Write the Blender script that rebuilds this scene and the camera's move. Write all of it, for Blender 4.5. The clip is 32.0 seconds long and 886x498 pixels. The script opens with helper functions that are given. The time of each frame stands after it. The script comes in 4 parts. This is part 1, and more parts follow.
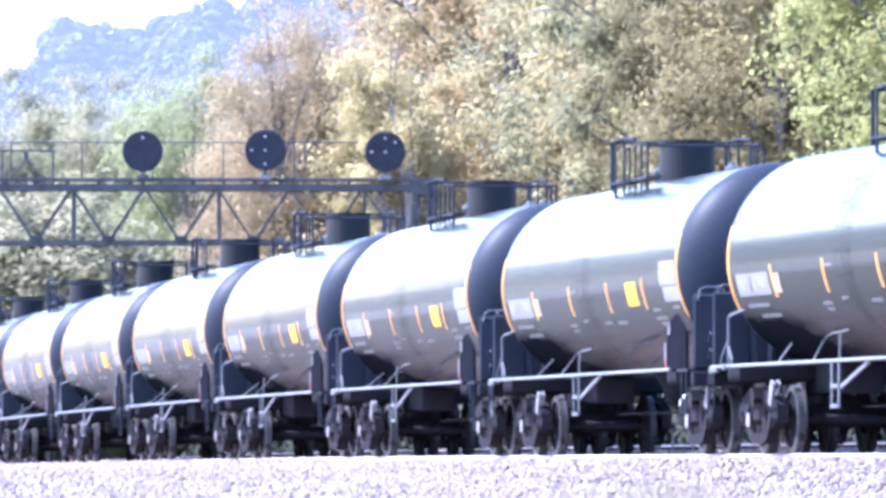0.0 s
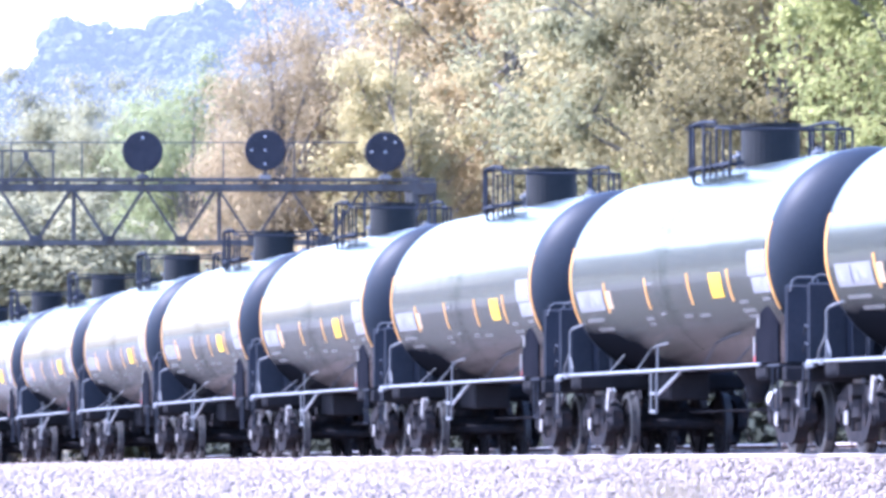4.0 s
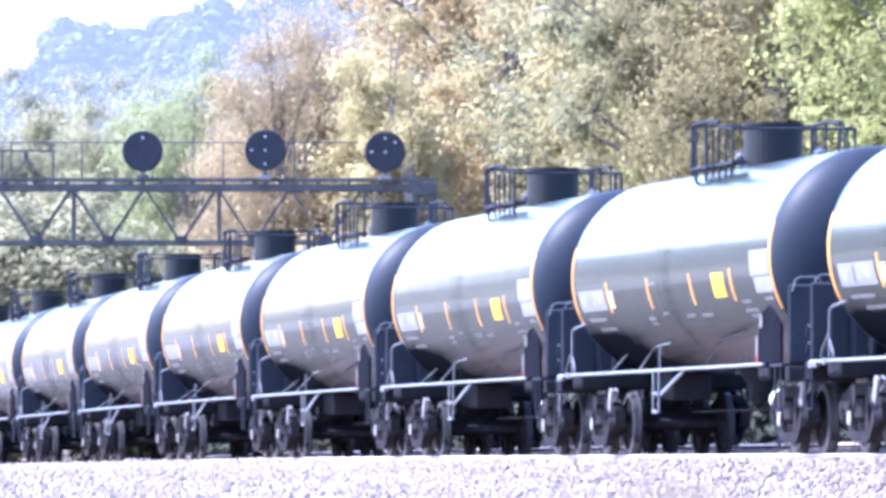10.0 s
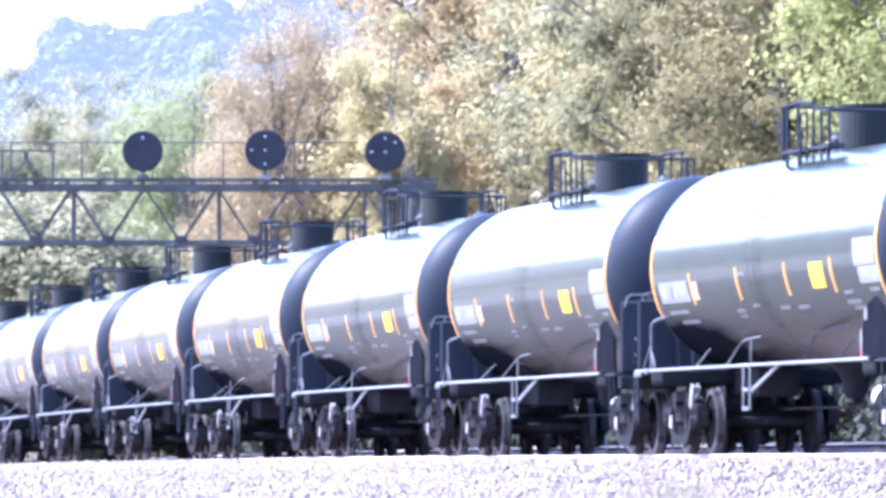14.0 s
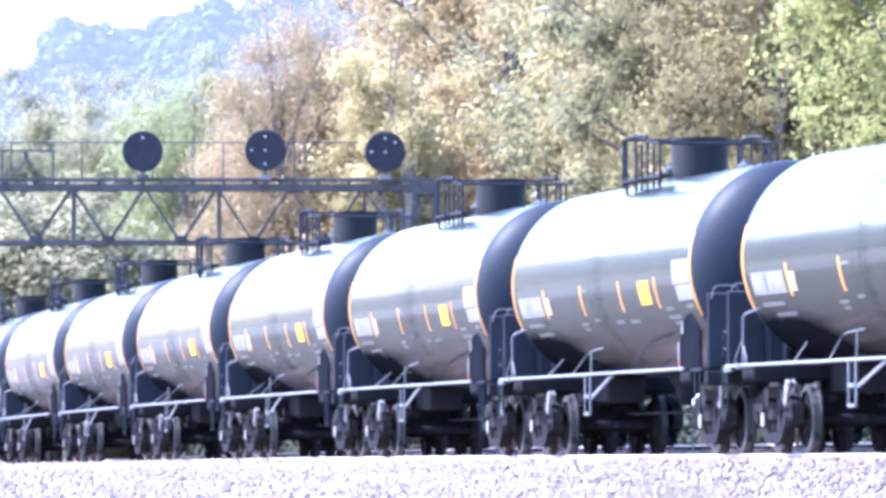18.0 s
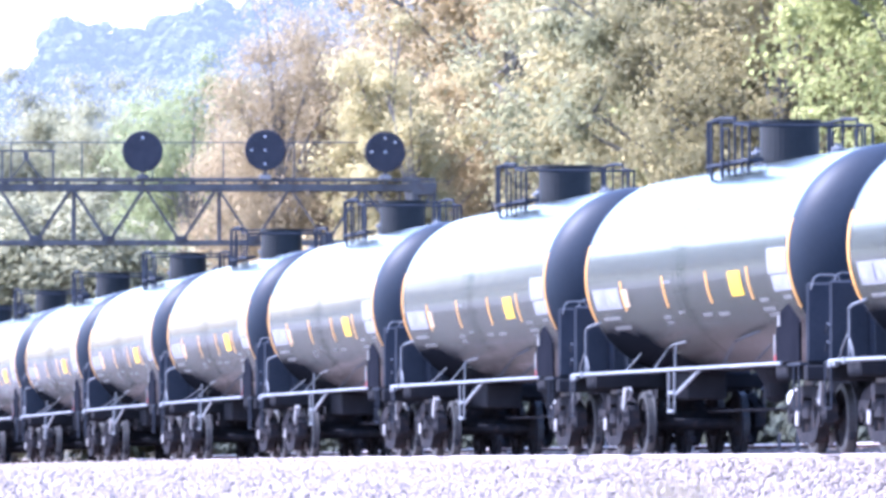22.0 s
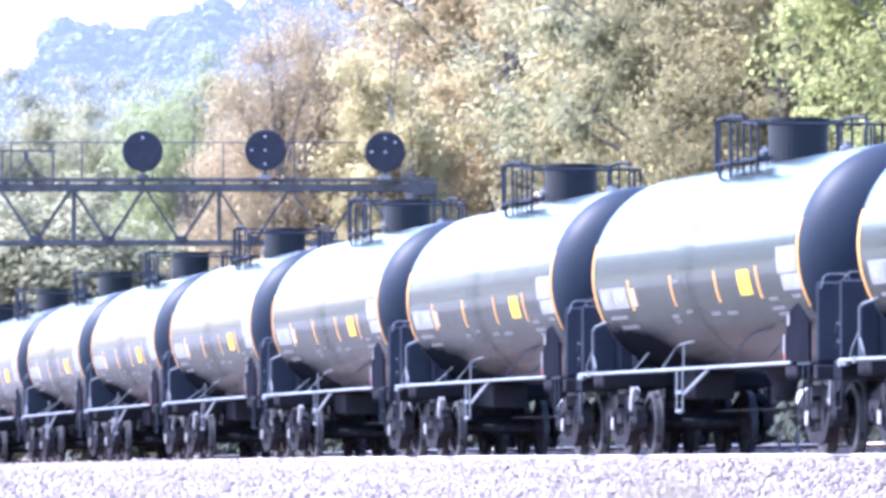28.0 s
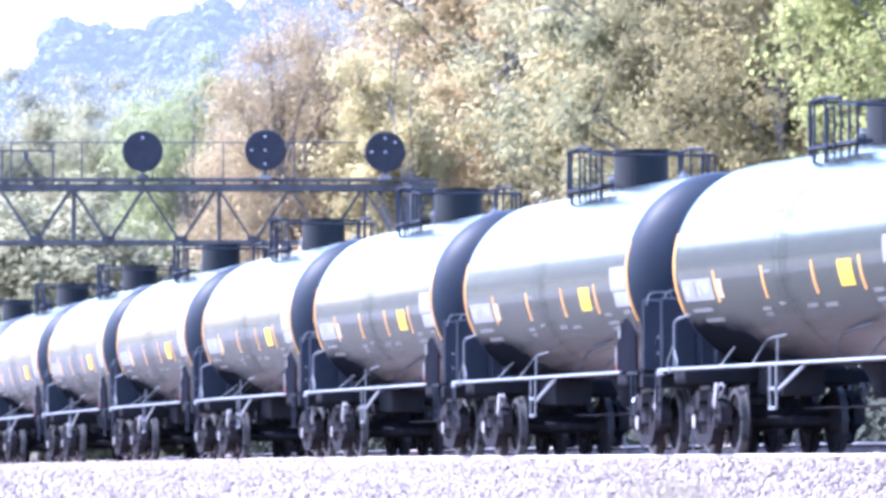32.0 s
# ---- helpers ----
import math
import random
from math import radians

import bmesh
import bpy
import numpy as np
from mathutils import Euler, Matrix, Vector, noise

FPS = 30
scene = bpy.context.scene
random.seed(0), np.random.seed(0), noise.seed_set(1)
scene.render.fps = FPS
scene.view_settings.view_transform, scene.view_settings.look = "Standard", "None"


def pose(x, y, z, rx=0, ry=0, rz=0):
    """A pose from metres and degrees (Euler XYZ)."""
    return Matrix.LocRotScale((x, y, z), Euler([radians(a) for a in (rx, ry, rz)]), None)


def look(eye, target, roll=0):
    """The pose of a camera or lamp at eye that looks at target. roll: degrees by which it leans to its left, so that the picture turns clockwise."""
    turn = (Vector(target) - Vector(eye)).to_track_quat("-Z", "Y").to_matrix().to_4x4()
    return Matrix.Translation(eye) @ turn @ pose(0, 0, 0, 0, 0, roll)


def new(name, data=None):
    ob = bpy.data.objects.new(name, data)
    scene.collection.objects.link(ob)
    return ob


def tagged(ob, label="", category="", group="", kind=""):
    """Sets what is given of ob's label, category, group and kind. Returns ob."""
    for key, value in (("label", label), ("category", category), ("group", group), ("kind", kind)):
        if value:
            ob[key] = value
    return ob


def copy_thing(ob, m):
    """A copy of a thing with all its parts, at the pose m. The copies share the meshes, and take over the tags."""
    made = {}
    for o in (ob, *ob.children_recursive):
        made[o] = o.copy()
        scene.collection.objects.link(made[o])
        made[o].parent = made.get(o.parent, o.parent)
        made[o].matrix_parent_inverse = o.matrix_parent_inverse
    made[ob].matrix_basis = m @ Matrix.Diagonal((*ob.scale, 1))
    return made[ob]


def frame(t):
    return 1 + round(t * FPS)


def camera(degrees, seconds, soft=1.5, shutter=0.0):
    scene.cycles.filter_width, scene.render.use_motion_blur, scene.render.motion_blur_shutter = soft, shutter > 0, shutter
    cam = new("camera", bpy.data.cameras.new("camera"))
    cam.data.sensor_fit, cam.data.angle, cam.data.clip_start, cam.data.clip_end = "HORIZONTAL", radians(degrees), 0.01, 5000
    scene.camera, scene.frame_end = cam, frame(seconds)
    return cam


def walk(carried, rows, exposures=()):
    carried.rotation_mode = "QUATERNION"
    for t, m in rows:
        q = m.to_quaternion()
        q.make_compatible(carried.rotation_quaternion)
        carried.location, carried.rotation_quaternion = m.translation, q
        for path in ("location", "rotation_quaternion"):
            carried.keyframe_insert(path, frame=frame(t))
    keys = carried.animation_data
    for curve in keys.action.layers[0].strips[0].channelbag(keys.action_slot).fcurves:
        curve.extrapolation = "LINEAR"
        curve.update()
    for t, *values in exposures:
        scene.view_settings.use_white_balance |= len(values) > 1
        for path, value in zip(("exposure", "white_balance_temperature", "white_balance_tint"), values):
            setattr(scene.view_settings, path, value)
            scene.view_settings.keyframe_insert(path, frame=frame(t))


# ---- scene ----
cam = camera(6.336, 32.0, soft=3.6)
VIEW = pose(0, 0, 1.335, 90 + 0.809, 0, 0)
walk(cam, [(0, VIEW), (32, VIEW)], exposures=[(0, 2.84, 5070, 28.5), (8, 2.88, 5070, 28.5), (20, 2.94, 5070, 28.5), (32, 2.91, 5070, 28.5)])

# ---- light ----
SUN_AZ, SUN_EL = 283.0, 48.0        # compass degrees from +Y, clockwise; height
sun_to = Vector((math.sin(radians(SUN_AZ)) * math.cos(radians(SUN_EL)),
                 math.cos(radians(SUN_AZ)) * math.cos(radians(SUN_EL)), math.sin(radians(SUN_EL))))
world = bpy.data.worlds.new("sky")
scene.world = world
world.use_nodes = True
wn = world.node_tree
sky = wn.nodes.new("ShaderNodeTexSky")
sky.sky_type = "NISHITA"
sky.sun_disc = False
sky.sun_elevation, sky.sun_rotation = radians(SUN_EL), radians(SUN_AZ)
sky.air_density, sky.dust_density = 1.2, 2.5
wn.nodes["Background"].inputs[1].default_value = 0.15
wn.links.new(sky.outputs[0], wn.nodes["Background"].inputs[0])
sun = new("sun", bpy.data.lights.new("sun", "SUN"))
sun.data.energy, sun.data.angle, sun.data.color = 3.1, radians(0.6), (1.0, 0.95, 0.87)
sun.matrix_world = look(tuple(sun_to * 50), (0, 0, 0))


# ---- materials ----
def ramp_of(nt, src, stops):
    r = nt.nodes.new("ShaderNodeValToRGB")
    while len(r.color_ramp.elements) < len(stops):
        r.color_ramp.elements.new(0.5)
    for e, (p, c) in zip(r.color_ramp.elements, stops):
        e.position, e.color = p, (*c, 1) if len(c) == 3 else c
    nt.links.new(src, r.inputs[0])
    return r.outputs[0]


def noise_of(nt, scale, detail=4.0, coord="Object", rough=0.55, own=False):
    tc = nt.nodes.new("ShaderNodeTexCoord")
    n = nt.nodes.new("ShaderNodeTexNoise")
    n.inputs["Scale"].default_value, n.inputs["Detail"].default_value = scale, detail
    n.inputs["Roughness"].default_value = rough
    vec = tc.outputs[coord]
    if own:                                            # a different patch of the pattern for each object
        info, mul, add = nt.nodes.new("ShaderNodeObjectInfo"), nt.nodes.new("ShaderNodeMath"), nt.nodes.new("ShaderNodeVectorMath")
        mul.operation, add.operation = "MULTIPLY", "ADD"
        mul.inputs[1].default_value = 70.0
        nt.links.new(info.outputs["Random"], mul.inputs[0])
        nt.links.new(vec, add.inputs[0])
        nt.links.new(mul.outputs[0], add.inputs[1])
        vec = add.outputs[0]
    nt.links.new(vec, n.inputs["Vector"])
    return n.outputs[0]


def mix_of(nt, fac, a, b, mode="MIX"):
    m = nt.nodes.new("ShaderNodeMix")
    m.data_type, m.blend_type = "RGBA", mode
    for sock, val in ((m.inputs[0], fac), (m.inputs[6], a), (m.inputs[7], b)):
        if isinstance(val, bpy.types.NodeSocket):
            nt.links.new(val, sock)
        elif isinstance(val, (int, float)):
            sock.default_value = val
        else:
            sock.default_value = (*val, 1)
    return m.outputs[2]


def mat(name, dark, light, scale=3.0, fine=40.0, rough=0.6, metal=0.0, bump=0.1, coat=0.0, rough_var=0.1, coat_ior=1.5, coat_rough=0.12, island=0.0, obj_var=0.0, dirt=None, spec=0.5):
    """Colour wanders between dark and light at a large and a fine scale; fine relief."""
    m = bpy.data.materials.new(name)
    m.use_nodes = True
    nt = m.node_tree
    b = nt.nodes["Principled BSDF"]
    big, small = noise_of(nt, scale), noise_of(nt, fine, 3.0)
    c = mix_of(nt, 0.35, ramp_of(nt, big, [(0.32, dark), (0.68, light)]), ramp_of(nt, small, [(0.35, dark), (0.65, light)]))
    if dirt:
        c = mix_of(nt, ramp_of(nt, noise_of(nt, scale * 2.3, 6.0), [(0.52, (0, 0, 0)), (0.75, (0.7, 0.7, 0.7))]), c, dirt)
    if island or obj_var:
        info = nt.nodes.new("ShaderNodeNewGeometry" if island else "ShaderNodeObjectInfo")
        hsv = nt.nodes.new("ShaderNodeHueSaturation")
        mr = nt.nodes.new("ShaderNodeMapRange")
        amt = island or obj_var
        mr.inputs[3].default_value, mr.inputs[4].default_value = 1 - amt, 1 + amt
        nt.links.new(info.outputs["Random Per Island" if island else "Random"], mr.inputs[0])
        nt.links.new(mr.outputs[0], hsv.inputs["Value"])
        nt.links.new(c, hsv.inputs["Color"])
        c = hsv.outputs[0]
    nt.links.new(c, b.inputs["Base Color"])
    rr = nt.nodes.new("ShaderNodeMapRange")
    rr.inputs[3].default_value, rr.inputs[4].default_value = max(0.02, rough - rough_var), min(1, rough + rough_var)
    nt.links.new(big, rr.inputs[0])
    nt.links.new(rr.outputs[0], b.inputs["Roughness"])
    b.inputs["Metallic"].default_value = metal
    b.inputs["Coat Weight"].default_value = coat
    b.inputs["Specular IOR Level"].default_value = spec
    b.inputs["Coat Roughness"].default_value = coat_rough
    b.inputs["Coat IOR"].default_value = coat_ior
    if bump:
        bp = nt.nodes.new("ShaderNodeBump")
        bp.inputs["Strength"].default_value = bump
        bp.inputs["Distance"].default_value = 0.01
        nt.links.new(small, bp.inputs["Height"])
        nt.links.new(bp.outputs[0], b.inputs["Normal"])
    return m


def leaf_mat(name, colours, through_amt=0.35):
    """Leaves: each blade takes a colour of its own between the given ones; light shines through."""
    m = bpy.data.materials.new(name)
    m.use_nodes = True
    nt = m.node_tree
    b = nt.nodes["Principled BSDF"]
    geo = nt.nodes.new("ShaderNodeNewGeometry")
    n = len(colours)
    c = ramp_of(nt, geo.outputs["Random Per Island"], [(i / max(1, n - 1), col) for i, col in enumerate(colours)])
    big = noise_of(nt, 0.33, 3.0)
    c = mix_of(nt, ramp_of(nt, big, [(0.42, (0, 0, 0)), (0.62, (0.7, 0.7, 0.7))]), c, colours[0])
    nt.links.new(c, b.inputs["Base Color"])
    b.inputs["Roughness"].default_value = 0.8
    b.inputs["Specular IOR Level"].default_value = 0.1
    tr = nt.nodes.new("ShaderNodeBsdfTranslucent")
    nt.links.new(c, tr.inputs[0])
    ms = nt.nodes.new("ShaderNodeMixShader")
    ms.inputs[0].default_value = through_amt
    nt.links.new(b.outputs[0], ms.inputs[1])
    nt.links.new(tr.outputs[0], ms.inputs[2])
    nt.links.new(ms.outputs[0], nt.nodes["Material Output"].inputs[0])
    return m


def tank_paint():
    """Glossy grey paint; rust streaks, and black overspray round the trailing bolster."""
    m = mat("grey_tank_paint", (0.0175, 0.0212, 0.0167), (0.0238, 0.0287, 0.0229), 0.7, 9.0, 0.25, 0.0, 0.02, 0.34, 0.04, spec=0.25, obj_var=0.12)
    nt = m.node_tree
    b = nt.nodes["Principled BSDF"]
    base = b.inputs["Base Color"].links[0].from_socket
    tc = nt.nodes.new("ShaderNodeTexCoord")
    sep = nt.nodes.new("ShaderNodeSeparateXYZ")
    nt.links.new(tc.outputs["Object"], sep.inputs[0])

    def math_n(op, *vals):
        k = nt.nodes.new("ShaderNodeMath")
        k.operation = op
        for i, v in enumerate(vals):
            if isinstance(v, bpy.types.NodeSocket):
                nt.links.new(v, k.inputs[i])
            else:
                k.inputs[i].default_value = v
        return k.outputs[0]
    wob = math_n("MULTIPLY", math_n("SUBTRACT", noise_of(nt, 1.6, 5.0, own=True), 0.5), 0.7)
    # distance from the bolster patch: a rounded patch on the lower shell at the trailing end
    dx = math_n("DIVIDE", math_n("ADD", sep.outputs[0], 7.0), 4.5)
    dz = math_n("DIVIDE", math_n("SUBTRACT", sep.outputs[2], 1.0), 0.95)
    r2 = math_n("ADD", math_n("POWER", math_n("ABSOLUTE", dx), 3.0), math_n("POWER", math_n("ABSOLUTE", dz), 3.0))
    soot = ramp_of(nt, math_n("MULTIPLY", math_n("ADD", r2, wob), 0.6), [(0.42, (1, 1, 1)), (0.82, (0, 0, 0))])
    # thinner, broken dark smudge that trails off along the bottom of the shell
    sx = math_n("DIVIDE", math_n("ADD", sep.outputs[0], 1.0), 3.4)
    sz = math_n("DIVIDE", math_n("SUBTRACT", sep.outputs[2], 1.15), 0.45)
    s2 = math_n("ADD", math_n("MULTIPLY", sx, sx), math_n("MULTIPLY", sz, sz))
    low_smudge = ramp_of(nt, math_n("ADD", s2, math_n("MULTIPLY", wob, 1.6)), [(0.1, (0.8, 0.8, 0.8)), (1.0, (0, 0, 0))])
    inv = nt.nodes.new("ShaderNodeMapRange")
    inv.inputs[3].default_value, inv.inputs[4].default_value = 0.5, 0.0
    nt.links.new(soot, inv.inputs[0])
    dusty = nt.nodes.new("ShaderNodeMapRange")         # road dust dulls the lower plates
    dusty.inputs[1].default_value, dusty.inputs[2].default_value = 1.7, 2.75
    dusty.inputs[3].default_value, dusty.inputs[4].default_value = 0.04, 1.0
    nt.links.new(sep.outputs[2], dusty.inputs[0])
    nt.links.new(math_n("MULTIPLY", inv.outputs[0], dusty.outputs[0]), b.inputs["Coat Weight"])
    inv2 = nt.nodes.new("ShaderNodeMapRange")
    inv2.inputs[3].default_value, inv2.inputs[4].default_value = 0.02, 0.0
    nt.links.new(soot, inv2.inputs[0])
    nt.links.new(inv2.outputs[0], b.inputs["Specular IOR Level"])
    # slightly browner tone at the bottom that fades upwards, broken up
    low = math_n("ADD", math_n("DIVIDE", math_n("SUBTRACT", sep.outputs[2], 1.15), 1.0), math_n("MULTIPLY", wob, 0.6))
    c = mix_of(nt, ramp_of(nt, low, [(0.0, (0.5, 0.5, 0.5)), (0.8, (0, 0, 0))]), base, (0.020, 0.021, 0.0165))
    # faint vertical runs of dirt
    mp = nt.nodes.new("ShaderNodeMapping")
    mp.inputs["Scale"].default_value = (5.0, 0.3, 0.35)
    st = nt.nodes.new("ShaderNodeTexNoise")
    st.inputs["Scale"].default_value, st.inputs["Detail"].default_value = 1.4, 5.0
    nt.links.new(tc.outputs["Object"], mp.inputs[0])
    nt.links.new(mp.outputs[0], st.inputs["Vector"])
    c = mix_of(nt, ramp_of(nt, st.outputs[0], [(0.5, (0, 0, 0)), (0.75, (0.4, 0.4, 0.4))]), c, (0.019, 0.0195, 0.015))
    c = mix_of(nt, low_smudge, c, (0.0065, 0.0075, 0.0095))
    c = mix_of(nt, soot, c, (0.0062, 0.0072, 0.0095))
    # plate that is not quite true: slow waves in the reflections
    slow = nt.nodes.new("ShaderNodeBump")
    slow.inputs["Strength"].default_value, slow.inputs["Distance"].default_value = 0.5, 0.012
    nt.links.new(noise_of(nt, 0.9, 1.5, own=True), slow.inputs["Height"])
    nt.links.new(slow.outputs[0], b.inputs["Coat Normal"])
    nt.links.new(slow.outputs[0], b.inputs["Normal"])
    nt.links.new(c, b.inputs["Base Color"])
    return m


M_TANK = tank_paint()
M_BLACK = mat("black_paint", (0.0213, 0.0244, 0.0312), (0.0363, 0.0406, 0.05), 2.0, 30.0, 0.75, 0.0, 0.08, 0.0, spec=0.0)
M_UNDER = mat("dusty_underframe", (0.0126, 0.0134, 0.016), (0.0244, 0.0248, 0.0277), 2.0, 30.0, 0.85, 0.0, 0.1, spec=0.0)
M_PLATE = mat("flat_black_plate", (0.0049, 0.0055, 0.0078), (0.0091, 0.0097, 0.013), 3.0, 30.0, 0.8, 0.0, 0.08, spec=0.0)
M_DATA = mat("weathered_data_panel", (0.12, 0.1224, 0.1296), (0.192, 0.1944, 0.2016), 4.0, 30.0, 0.7, 0.0, 0.02, spec=0.0)
M_HEAD = mat("black_head_paint", (0.0075, 0.0112, 0.0175), (0.0125, 0.0178, 0.0265), 1.0, 20.0, 0.5, 0.0, 0.02, 0.0, rough_var=0.05, spec=0.08)
M_HOUSING = mat("black_housing_paint", (0.008, 0.0095, 0.011), (0.016, 0.018, 0.020), 2.0, 20.0, 0.55, 0.0, 0.04, rough_var=0.08, spec=0.15)
M_IRON = mat("grimy_cast_iron", (0.013, 0.0137, 0.0166), (0.0259, 0.0259, 0.0288), 4.0, 50.0, 0.75, 0.0, 0.3, dirt=(0.0470, 0.0343, 0.0284), spec=0.0)
M_STEEL = mat("worn_light_steel", (0.3, 0.3, 0.31), (0.5, 0.5, 0.5), 5.0, 60.0, 0.4, 0.3, 0.1)
M_TREAD = mat("bright_wheel_steel", (0.0338, 0.0345, 0.036), (0.0638, 0.0638, 0.0638), 3.0, 50.0, 0.45, 0.2, 0.1, spec=0.05)
M_PIPE = mat("galvanised_pipe", (0.108, 0.1152, 0.1278), (0.171, 0.18, 0.1935), 4.0, 60.0, 0.38, 0.2, 0.05, spec=0.25)
# pale steel with the glints of sunlit truck faces put into its colour
M_GLINT = mat("pale_glint_steel", (0.108, 0.108, 0.1125), (0.27, 0.261, 0.252), 9.0, 60.0, 0.5, 0.0, 0.1, spec=0.15)
# pale steel; on truck arms and shelves its paleness stands for sunlight
M_PALE_STEEL = mat("pale_dull_steel", (0.112, 0.112, 0.1176), (0.2128, 0.2072, 0.2016), 5.0, 60.0, 0.6, 0.0, 0.1, spec=0.05)
M_GREYPIPE = mat("dull_grey_pipe", (0.075, 0.082, 0.092), (0.125, 0.132, 0.142), 4.0, 60.0, 0.5, 0.0, 0.05, spec=0.05)
M_ORANGE = mat("orange_reflective_tape", (0.3, 0.15, 0.038), (0.42, 0.225, 0.062), 5.0, 60.0, 0.5, 0.0, 0.03, spec=0.1)
M_YELLOW = mat("yellow_reflective_tape", (0.44, 0.262, 0.014), (0.5, 0.312, 0.024), 5.0, 60.0, 0.5, 0.0, 0.03, spec=0.1)
M_WHITE = mat("white_decal", (0.1202, 0.1217, 0.1231), (0.1611, 0.1618, 0.164), 6.0, 50.0, 0.6, 0.0, 0.02, spec=0.0)
M_LETTER = mat("dark_lettering", (0.05, 0.05, 0.06), (0.10, 0.10, 0.12), 8.0, 60.0, 0.5, spec=0.05)
M_PEACH = mat("peach_reflective_tape", (0.24, 0.18, 0.12), (0.32, 0.24, 0.16), 6.0, 50.0, 0.6, 0.0, 0.02, spec=0.0)
M_FAINT = mat("faded_stencil_paint", (0.0892, 0.0892, 0.0867), (0.1275, 0.1275, 0.1249), 6.0, 50.0, 0.6, 0.0, 0.02, spec=0.0)
M_RED = mat("red_reflective_tape", (0.22, 0.03, 0.035), (0.34, 0.06, 0.06), 6.0, 50.0, 0.35, spec=0.1)
M_RAIL = mat("rusty_rail", (0.040, 0.026, 0.024), (0.070, 0.047, 0.043), 3.0, 40.0, 0.85, 0.0, 0.2, spec=0.0)
M_RAILTOP = mat("polished_railhead", (0.420, 0.364, 0.357), (0.588, 0.532, 0.518), 2.0, 40.0, 0.4, 0.2, 0.03)
M_TIE = mat("creosoted_timber", (0.05, 0.035, 0.028), (0.12, 0.09, 0.07), 2.0, 25.0, 0.85, 0.0, 0.4, obj_var=0.3)
M_STONE = mat("pale_crushed_limestone", (0.0764, 0.0606, 0.049), (0.1903, 0.1558, 0.1285), 0.8, 22.0, 0.9, 0.0, 0.5, island=0.45)
M_BRIDGE = mat("weathered_black_steel", (0.052, 0.053, 0.056), (0.092, 0.092, 0.094), 1.5, 25.0, 0.7, 0.0, 0.2, dirt=(0.0506, 0.0403, 0.0379), spec=0.03)
M_DISC = mat("matt_black_target", (0.022, 0.0235, 0.031), (0.034, 0.036, 0.045), 3.0, 30.0, 0.8, 0.0, 0.05, spec=0.1)
M_LENS = mat("grey_signal_lens", (0.25, 0.27, 0.3), (0.35, 0.37, 0.4), 6.0, 60.0, 0.15, 0.0, 0.02, 0.6)
M_BARK = mat("grey_bark", (0.078, 0.0728, 0.0676), (0.169, 0.156, 0.1456), 3.0, 18.0, 0.9, 0.0, 0.7)
L_TAN = leaf_mat("tan_autumn_leaves", [(0.2961, 0.2378, 0.1308), (0.3455, 0.2701, 0.1426), (0.3866, 0.2982, 0.1504), (0.329, 0.262, 0.1386), (0.4113, 0.3225, 0.1585)], 0.62)
L_OLIVE = leaf_mat("olive_autumn_leaves", [(0.2006, 0.1838, 0.0987), (0.2451, 0.2133, 0.1026), (0.286, 0.2427, 0.1121), (0.2228, 0.1985, 0.0987), (0.3194, 0.2648, 0.1263)], 0.62)
L_OLIVE_DARK = leaf_mat("dull_olive_leaves", [(0.1632, 0.1679, 0.0999), (0.1995, 0.1947, 0.1038), (0.2328, 0.2215, 0.1134), (0.1814, 0.1813, 0.0999), (0.26, 0.2418, 0.1278)], 0.62)
L_GREEN = leaf_mat("green_leaves", [(0.2087, 0.2218, 0.0911), (0.2505, 0.2593, 0.095), (0.2963, 0.3011, 0.1109), (0.2296, 0.2427, 0.095), (0.3255, 0.322, 0.1267)], 0.62)
L_BROWN = leaf_mat("brown_sparse_leaves", [(0.2622, 0.2109, 0.1251), (0.2885, 0.2315, 0.1354), (0.3146, 0.2523, 0.146), (0.2755, 0.2232, 0.1286)], 0.62)
# leaves of the far trees: haze put into the colour as softer tones
L_PALE = leaf_mat("haze_toned_yellow_green_leaves", [(0.2127, 0.2068, 0.1248), (0.2304, 0.2243, 0.1316), (0.2551, 0.2453, 0.1456), (0.2233, 0.2172, 0.1281)], 0.62)
L_FARGREEN = leaf_mat("haze_toned_green_leaves", [(0.1841, 0.2078, 0.1016), (0.2078, 0.2312, 0.1116), (0.2351, 0.2548, 0.1252), (0.1959, 0.2195, 0.1049)], 0.62)
L_YELLOW = leaf_mat("pale_yellow_leaves", [(0.3344, 0.2963, 0.152), (0.3808, 0.3282, 0.1615), (0.418, 0.3601, 0.1805), (0.3576, 0.3145, 0.1568)], 0.62)
# undergrowth seen beneath the cars: deep shade put into the leaf colour
L_DARK = leaf_mat("shade_toned_undergrowth_leaves", [(0.0219, 0.0265, 0.02), (0.0393, 0.0457, 0.0309), (0.0517, 0.0556, 0.0377)], 0.1)


